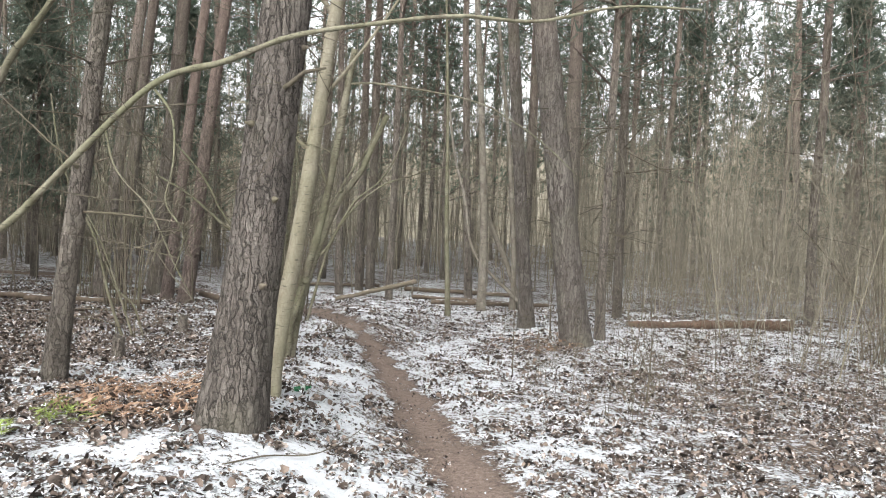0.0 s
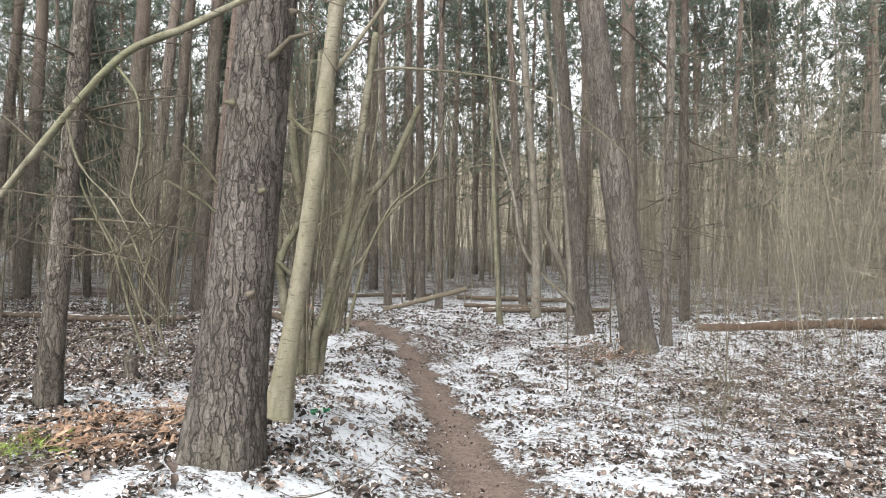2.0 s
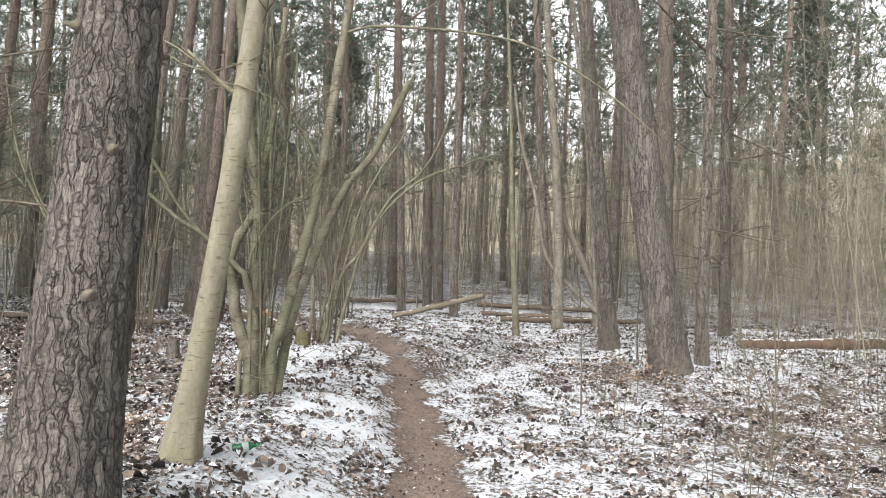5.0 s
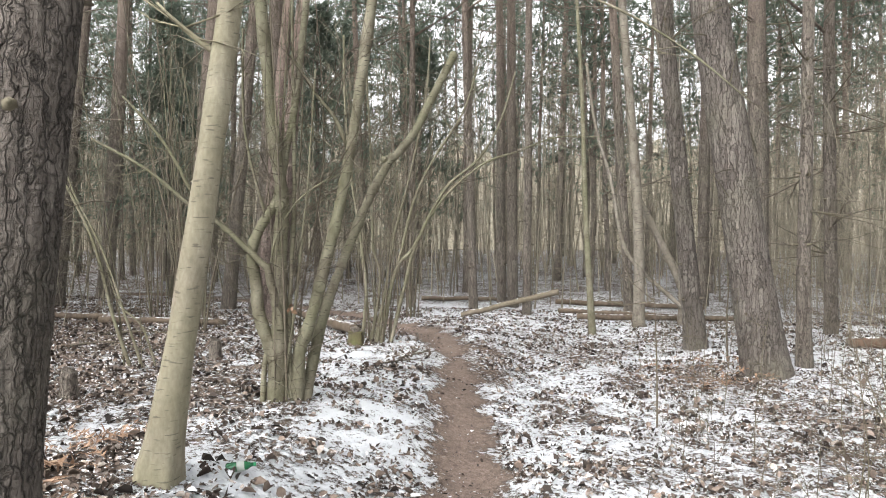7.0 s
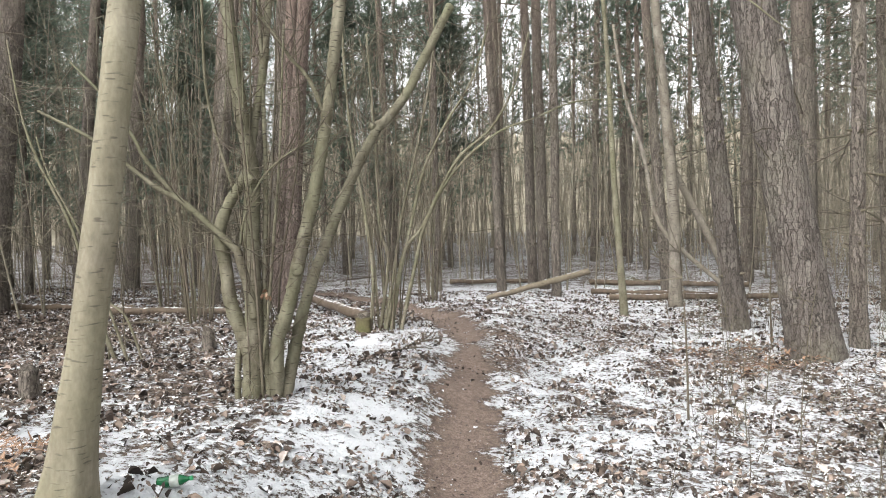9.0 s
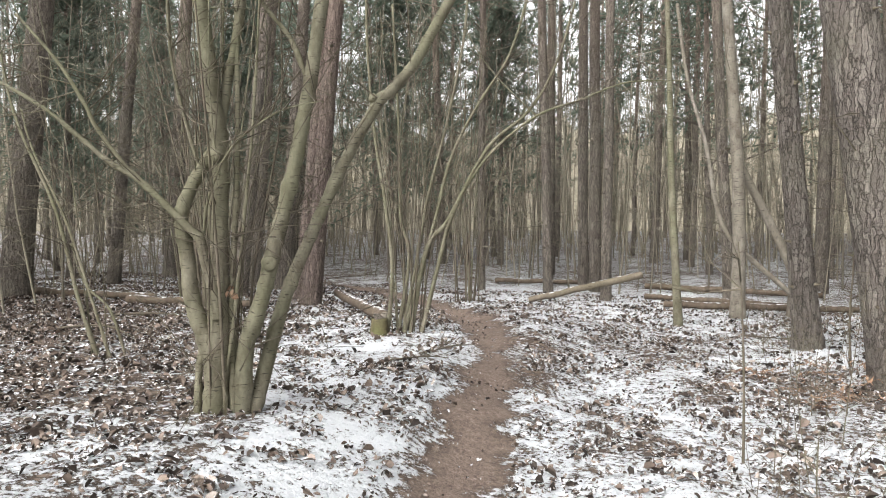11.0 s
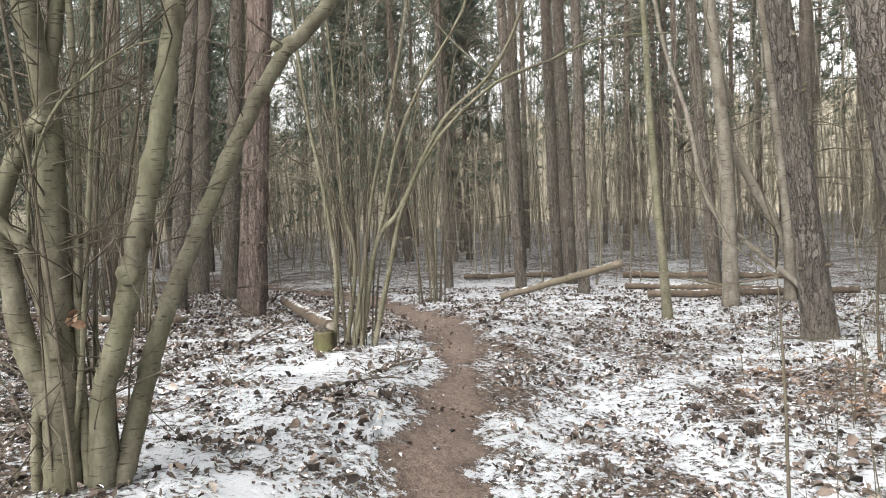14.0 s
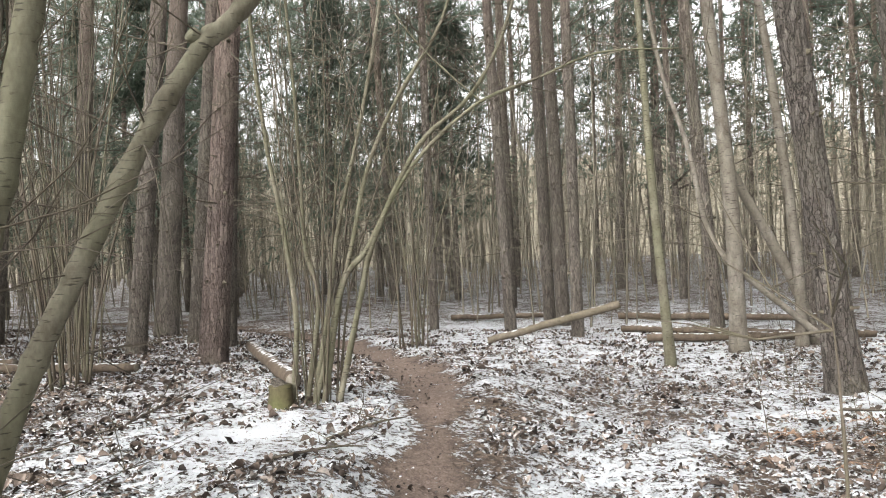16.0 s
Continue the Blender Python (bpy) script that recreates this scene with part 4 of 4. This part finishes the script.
def far_canopy():
    """Needle foliage of the crowns far off."""
    rng = random.Random(77)
    b = Pieces()
    for _ in range(21000):
        y = 34 + 40 * rng.random() ** 0.8
        x = rng.uniform(-0.95, 0.8) * y
        z = rng.uniform(4.5, 8 + 0.32 * y)
        if noise.noise((x * 0.2, y * 0.08, z * 0.28)) + 0.5 * noise.noise((x * 0.7, y * 0.2, z * 0.9)) < -0.1:
            continue
        tuft(b, Vector((x, y, z)), Vector((rng.gauss(0, 1), rng.gauss(0, 0.6), 0.2)).normalized(), rng, rng.uniform(0.4, 0.85), 7)
    tagged(new("far_canopy", b.mesh("far_canopy", NEEDLES, False)), "needle canopy of the far pines, greyed for haze", "foliage", kind="stuff")


far_canopy()


def far_band():
    """The closed edge of the wood, all round and beyond the stand."""
    n = 900
    v, f = [], []
    for i in range(n):
        a = 2 * math.pi * i / n
        r = 74 + 4 * noise.noise((i * 0.08, 1, 2))
        x, y = r * math.sin(a), 10 + r * math.cos(a)
        top = 8.0 + 2.5 * noise.noise((i * 0.07, 5, 1)) + 6.0 * abs(noise.noise((i * 0.45, 3, 1))) + rng.uniform(0, 2.5)
        for z in (-1.2, 3.0, 6.0, top):
            v.append((x + noise.noise((i * 0.7, z, 1)), y + noise.noise((i * 0.7, z, 9)), z))
        j = (i + 1) % n
        f += [(4 * i + k, 4 * j + k, 4 * j + k + 1, 4 * i + k + 1) for k in range(3)]
    me = bpy.data.meshes.new("backdrop")
    me.from_pydata(v, [], f)
    m, nn, l, b = material("far_wood_haze_glow", 1.0)
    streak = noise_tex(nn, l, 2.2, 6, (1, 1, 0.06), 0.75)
    # Lifted tones and a weak emission stand in for the distance haze.
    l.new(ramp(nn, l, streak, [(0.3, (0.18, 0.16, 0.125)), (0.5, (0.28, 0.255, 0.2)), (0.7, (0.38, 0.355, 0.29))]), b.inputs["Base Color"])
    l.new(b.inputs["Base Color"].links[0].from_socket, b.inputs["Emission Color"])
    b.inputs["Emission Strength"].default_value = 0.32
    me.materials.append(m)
    tagged(new("backdrop", me), "brown edge of the wood far off, with haze glow put in", "woodland", kind="structure")


far_band()


# ---- bushes, conifers and small things ----
def conifer(x, y, h, seed):
    rng = random.Random(seed)
    tree = tagged(new("spruce_tree"), "dark green young spruce with drooping boughs, out-of-view ones added for shade", "tree", "young spruces")
    tree.location = (x, y, height(x, y))
    t = Pieces()
    line = [Vector((0, 0, -0.1 + (h + 0.1) * k / 10)) for k in range(11)]
    t.tube(line, taper(11, 0.11, 0.015), 9, 0.004)
    part("trunk", t, BARK_FAR, tree)
    green = Pieces()
    for _ in range(150):
        k = rng.random() ** 0.8
        a = rng.uniform(0, 6.283)
        ln = (0.3 + 2.2 * (1 - k)) * rng.uniform(0.6, 1.1)
        p = Vector((0, 0, 2.2 + (h - 2.2) * k))
        way = Vector((math.cos(a), math.sin(a), rng.uniform(-0.35, 0.05)))
        for i in range(9):
            q = p + way * ln * (i + 1) / 9 + Vector((rng.gauss(0, 0.12), rng.gauss(0, 0.12), -0.05 * i * ln / 3))
            tuft(green, q, way, rng, rng.uniform(0.2, 0.36))
    part("needles", green, NEEDLES, tree, kind="stuff", smooth=False)


# Those with y under 14 stand out of view, added to shade the left.
for i, (cx, cy, ch) in enumerate(((14.5, 26, 11.5), (11, 33, 12), (16, 33, 12), (-14, 24, 9), (-19, 22, 10), (-10, 29, 10), (19, 30, 12), (22, 26, 12), (-11.5, 20, 8), (-13.5, 16.5, 8), (-16.5, 18.5, 9), (-9, 24, 9), (-17, 13, 8), (-12.5, 12, 7), (-21, 27, 11), (-6.5, 27, 9), (-10.5, 8, 8), (-13.5, 6.5, 9), (-9, 3.5, 8), (-15, 10.5, 9), (-11, 0, 9))):
    conifer(cx, cy, ch, 80 + i)
bush = coppice("willow_bush", "bare bush of thin upright dark twigs", 7.1, 11.5, 14, 29, BARK_TWIG, "", 0.2, (2.2, 4.4))
add_stem(bush, [(7.2, 11.5, -0.46), (7.0, 11.5, 0.8), (6.8, 11.5, 2.2), (6.45, 11.5, 4.0), (6.3, 11.5, 5.2)], 0.014, 0.005, mat=BARK_TWIG)
add_stem(bush, [(7.25, 11.55, -0.46), (7.1, 11.5, 0.9), (7.05, 11.5, 2.4), (6.95, 11.45, 4.2)], 0.014, 0.005, mat=BARK_TWIG)
add_stem(bush, [(7.15, 11.45, -0.46), (6.7, 11.4, 0.5), (6.1, 11.3, 1.2), (5.5, 11.2, 1.75)], 0.012, 0.004, mat=BARK_TWIG)


def bracken(label, x, y, r, count, seed, mat, size=0.3):
    """A heap of collapsed fronds: stalks with rows of leaflets."""
    rng = random.Random(seed)
    thing = tagged(new("bracken_patch" if mat is LEAF_RUST else "fern"), label, "fern")
    thing.location = (x, y, height(x, y))
    for _ in range(count):
        a, d = rng.uniform(0, 6.283), r * math.sqrt(rng.random())
        px, py = d * math.cos(a), d * math.sin(a)
        p = Vector((px, py, height(x + px, y + py) - thing.location.z + rng.uniform(0.005, 0.05)))
        t = rng.uniform(0, 6.283)
        ln = size * rng.uniform(0.6, 1.3)
        way = Vector((math.cos(t), math.sin(t), 0))
        side = Vector((-way.y, way.x, 0))
        f = Pieces()
        pts = [p + way * ln * k / 6 + Vector((0, 0, 0.3 * ln * math.sin(math.pi * k / 6) * rng.uniform(0.2, 0.8))) for k in range(7)]
        f.tube(pts, taper(7, 0.003, 0.001), 3)
        for k in range(1, 7):
            w = ln * 0.28 * (1 - k / 8)
            for sgn in (-1, 1):
                q = pts[k]
                f.blade(q, q + side * sgn * w + way * w * 0.4 + Vector((0, 0, rng.gauss(0, 0.02))), w * 0.2)
        part("frond", f, mat, thing, smooth=False, kind="stuff")


bracken("collapsed rusty brown bracken on the litter", 1.6, 11.65, 0.7, 46, 1, LEAF_RUST)
bracken("rusty dead bracken beside the thick pine", -2.15, 5.25, 0.6, 75, 2, LEAF_RUST)
bracken("rusty dead bracken scraps", -2.1, 6.3, 0.4, 26, 3, LEAF_RUST, 0.2)
bracken("low green fern fronds lying flat", -2.55, 4.75, 0.3, 22, 4, LEAF_GREEN, 0.2)
bracken("low green fern fronds lying flat", -2.75, 4.2, 0.25, 14, 5, LEAF_GREEN, 0.2)


def glass_like(name, colour, rough, weight):
    m, n, l, b = material(name, rough)
    fine = noise_tex(n, l, 30, 3)
    l.new(mix(n, l, fine, tuple(c * 0.8 for c in colour), colour), b.inputs["Base Color"])
    b.inputs["Transmission Weight"].default_value = weight
    b.inputs["Specular IOR Level"].default_value = 0.5
    return m


def bottle():
    """A crushed drinks bottle lying on its side."""
    thing = tagged(new("plastic_bottle"), "crushed green plastic bottle with a pale wrapper on snow", "bottle")
    x, y = -1.18, 6.33
    thing.matrix_world = pose(x, y, height(x, y) + 0.03, 0, 84, 25) @ Matrix.Scale(0.72, 4)
    body, wrap, cap = Pieces(), Pieces(), Pieces()
    prof = [(-0.1, 0.02), (-0.098, 0.033), (-0.085, 0.036), (-0.06, 0.034), (-0.03, 0.036), (0.0, 0.032), (0.03, 0.034), (0.05, 0.03), (0.07, 0.02), (0.085, 0.013), (0.1, 0.012)]
    body.tube([(0, 0, z) for z, r in prof], [r for z, r in prof], 20, 0.004, 4)
    part("body", body, glass_like("green_plastic", (0.015, 0.16, 0.06), 0.2, 0.3), thing)
    wrap.tube([(0, 0, -0.02), (0, 0, 0.0), (0, 0, 0.035)], (0.0385, 0.036, 0.0375), 20, 0.003, 4)
    part("wrapper", wrap, glass_like("pale_wrapper", (0.45, 0.5, 0.46), 0.5, 0.0), thing, "pale torn wrapper")
    cap.tube([(0, 0, 0.098), (0, 0, 0.115)], (0.015, 0.015), 14)
    part("cap", cap, glass_like("cap_plastic", (0.03, 0.3, 0.12), 0.35, 0.0), thing)


bottle()


def fallen_twig(label, pts, r, seed):
    thing = tagged(new("fallen_twig"), label, "twig")
    rng = random.Random(seed)
    line = bend([(x, y, height(x, y) + z) for x, y, z in pts], 6)
    thing.location = line[0]
    line = [p - Vector(thing.location) for p in line]
    t = Pieces()
    t.tube(line, taper(len(line), r, r * 0.35), 6)
    twigs_along(t, line, rng, 4, 0.25, r * 0.4, 0.3, 0.1)
    part("stick", t, BARK_TWIG, thing)


fallen_twig("thin bare twig bent over the snow", [(-1.2, 4.1, 0.0), (-1.0, 4.35, 0.02), (-0.75, 4.6, 0.05), (-0.55, 4.9, 0.16), (-0.4, 5.2, 0.3)], 0.006, 1)
fallen_twig("bare stick lying beside the trail", [(-1.7, 10.5, 0.01), (-1.55, 10.9, 0.03), (-1.5, 11.3, 0.02)], 0.012, 2)
fallen_twig("bare stick lying on the litter", [(-1.75, 9.9, 0.01), (-1.5, 10.2, 0.02), (-1.35, 10.35, 0.02)], 0.01, 3)
fallen_twig("dark branch lying on brown litter", [(-6.2, 11.0, 0.01), (-5.6, 11.2, 0.05), (-5.0, 11.15, 0.02)], 0.02, 4)
fallen_twig("curved bare branch on the litter", [(-5.6, 9.6, 0.01), (-5.0, 9.9, 0.08), (-4.4, 9.8, 0.02)], 0.014, 5)


# ---- leaf litter ----
def litter():
    rng = random.Random(8)
    b = Pieces()
    singles = [Pieces() for _ in range(12)]
    for i, one in enumerate(singles):
        one.leaf((0, 0, 0), 1.0, 0, 0.15 * (i % 4), i, -0.5 + 0.1 * i, 0.42 + 0.03 * i)
    meshes = [one.mesh("leaf", LEAF_ONE) for one in singles]
    n = near = 0
    while n < 135000:
        y = 2.0 + 17 * rng.random() ** 1.25
        x = rng.uniform(-1, 1) * (3.2 + y * 0.55) - 0.1 * y
        d = trail_distance(x, y)
        patch = noise.noise((x * 1.3, y * 1.3, 4)) * 0.5 + noise.noise((x * 4.3, y * 4.3, 9)) * 0.9
        chance = 0.3 + 1.1 * patch + 0.3 * bareness(x, y) + 0.2 * sm(2.5, 6, -x)
        if d < 0.3:
            chance *= 0.4
        if rng.random() > chance:
            continue
        place = (x, y, height(x, y) + rng.uniform(0.003, 0.018))
        size = rng.choice((rng.uniform(0.015, 0.035), rng.uniform(0.02, 0.04), rng.uniform(0.03, 0.055), rng.uniform(0.035, 0.085)))
        if d < 0.3:
            size *= 0.55
        if near < 300 and 4.0 < y < 9.5 and 0.35 < d < 1.3 and size > 0.055:
            ob = new("leaf", meshes[near % 12])
            ob.matrix_world = Matrix.Translation(place) @ Euler((rng.gauss(0, 0.35), rng.gauss(0, 0.35), rng.uniform(0, 6.28))).to_matrix().to_4x4() @ Matrix.Scale(size, 4)
            ob.parent = ground
            near += 1
        else:
            b.leaf(place, size, rng.uniform(0, 6.28), abs(rng.gauss(0, 0.75)), rng.uniform(0, 6.28), rng.uniform(-1.0, 1.4), rng.uniform(0.35, 0.8))
        n += 1
    tagged(new("leaf_litter", b.mesh("leaf_litter", LEAF)), "dead brown oak leaves lying on the snow", "leaves", kind="stuff")


litter()
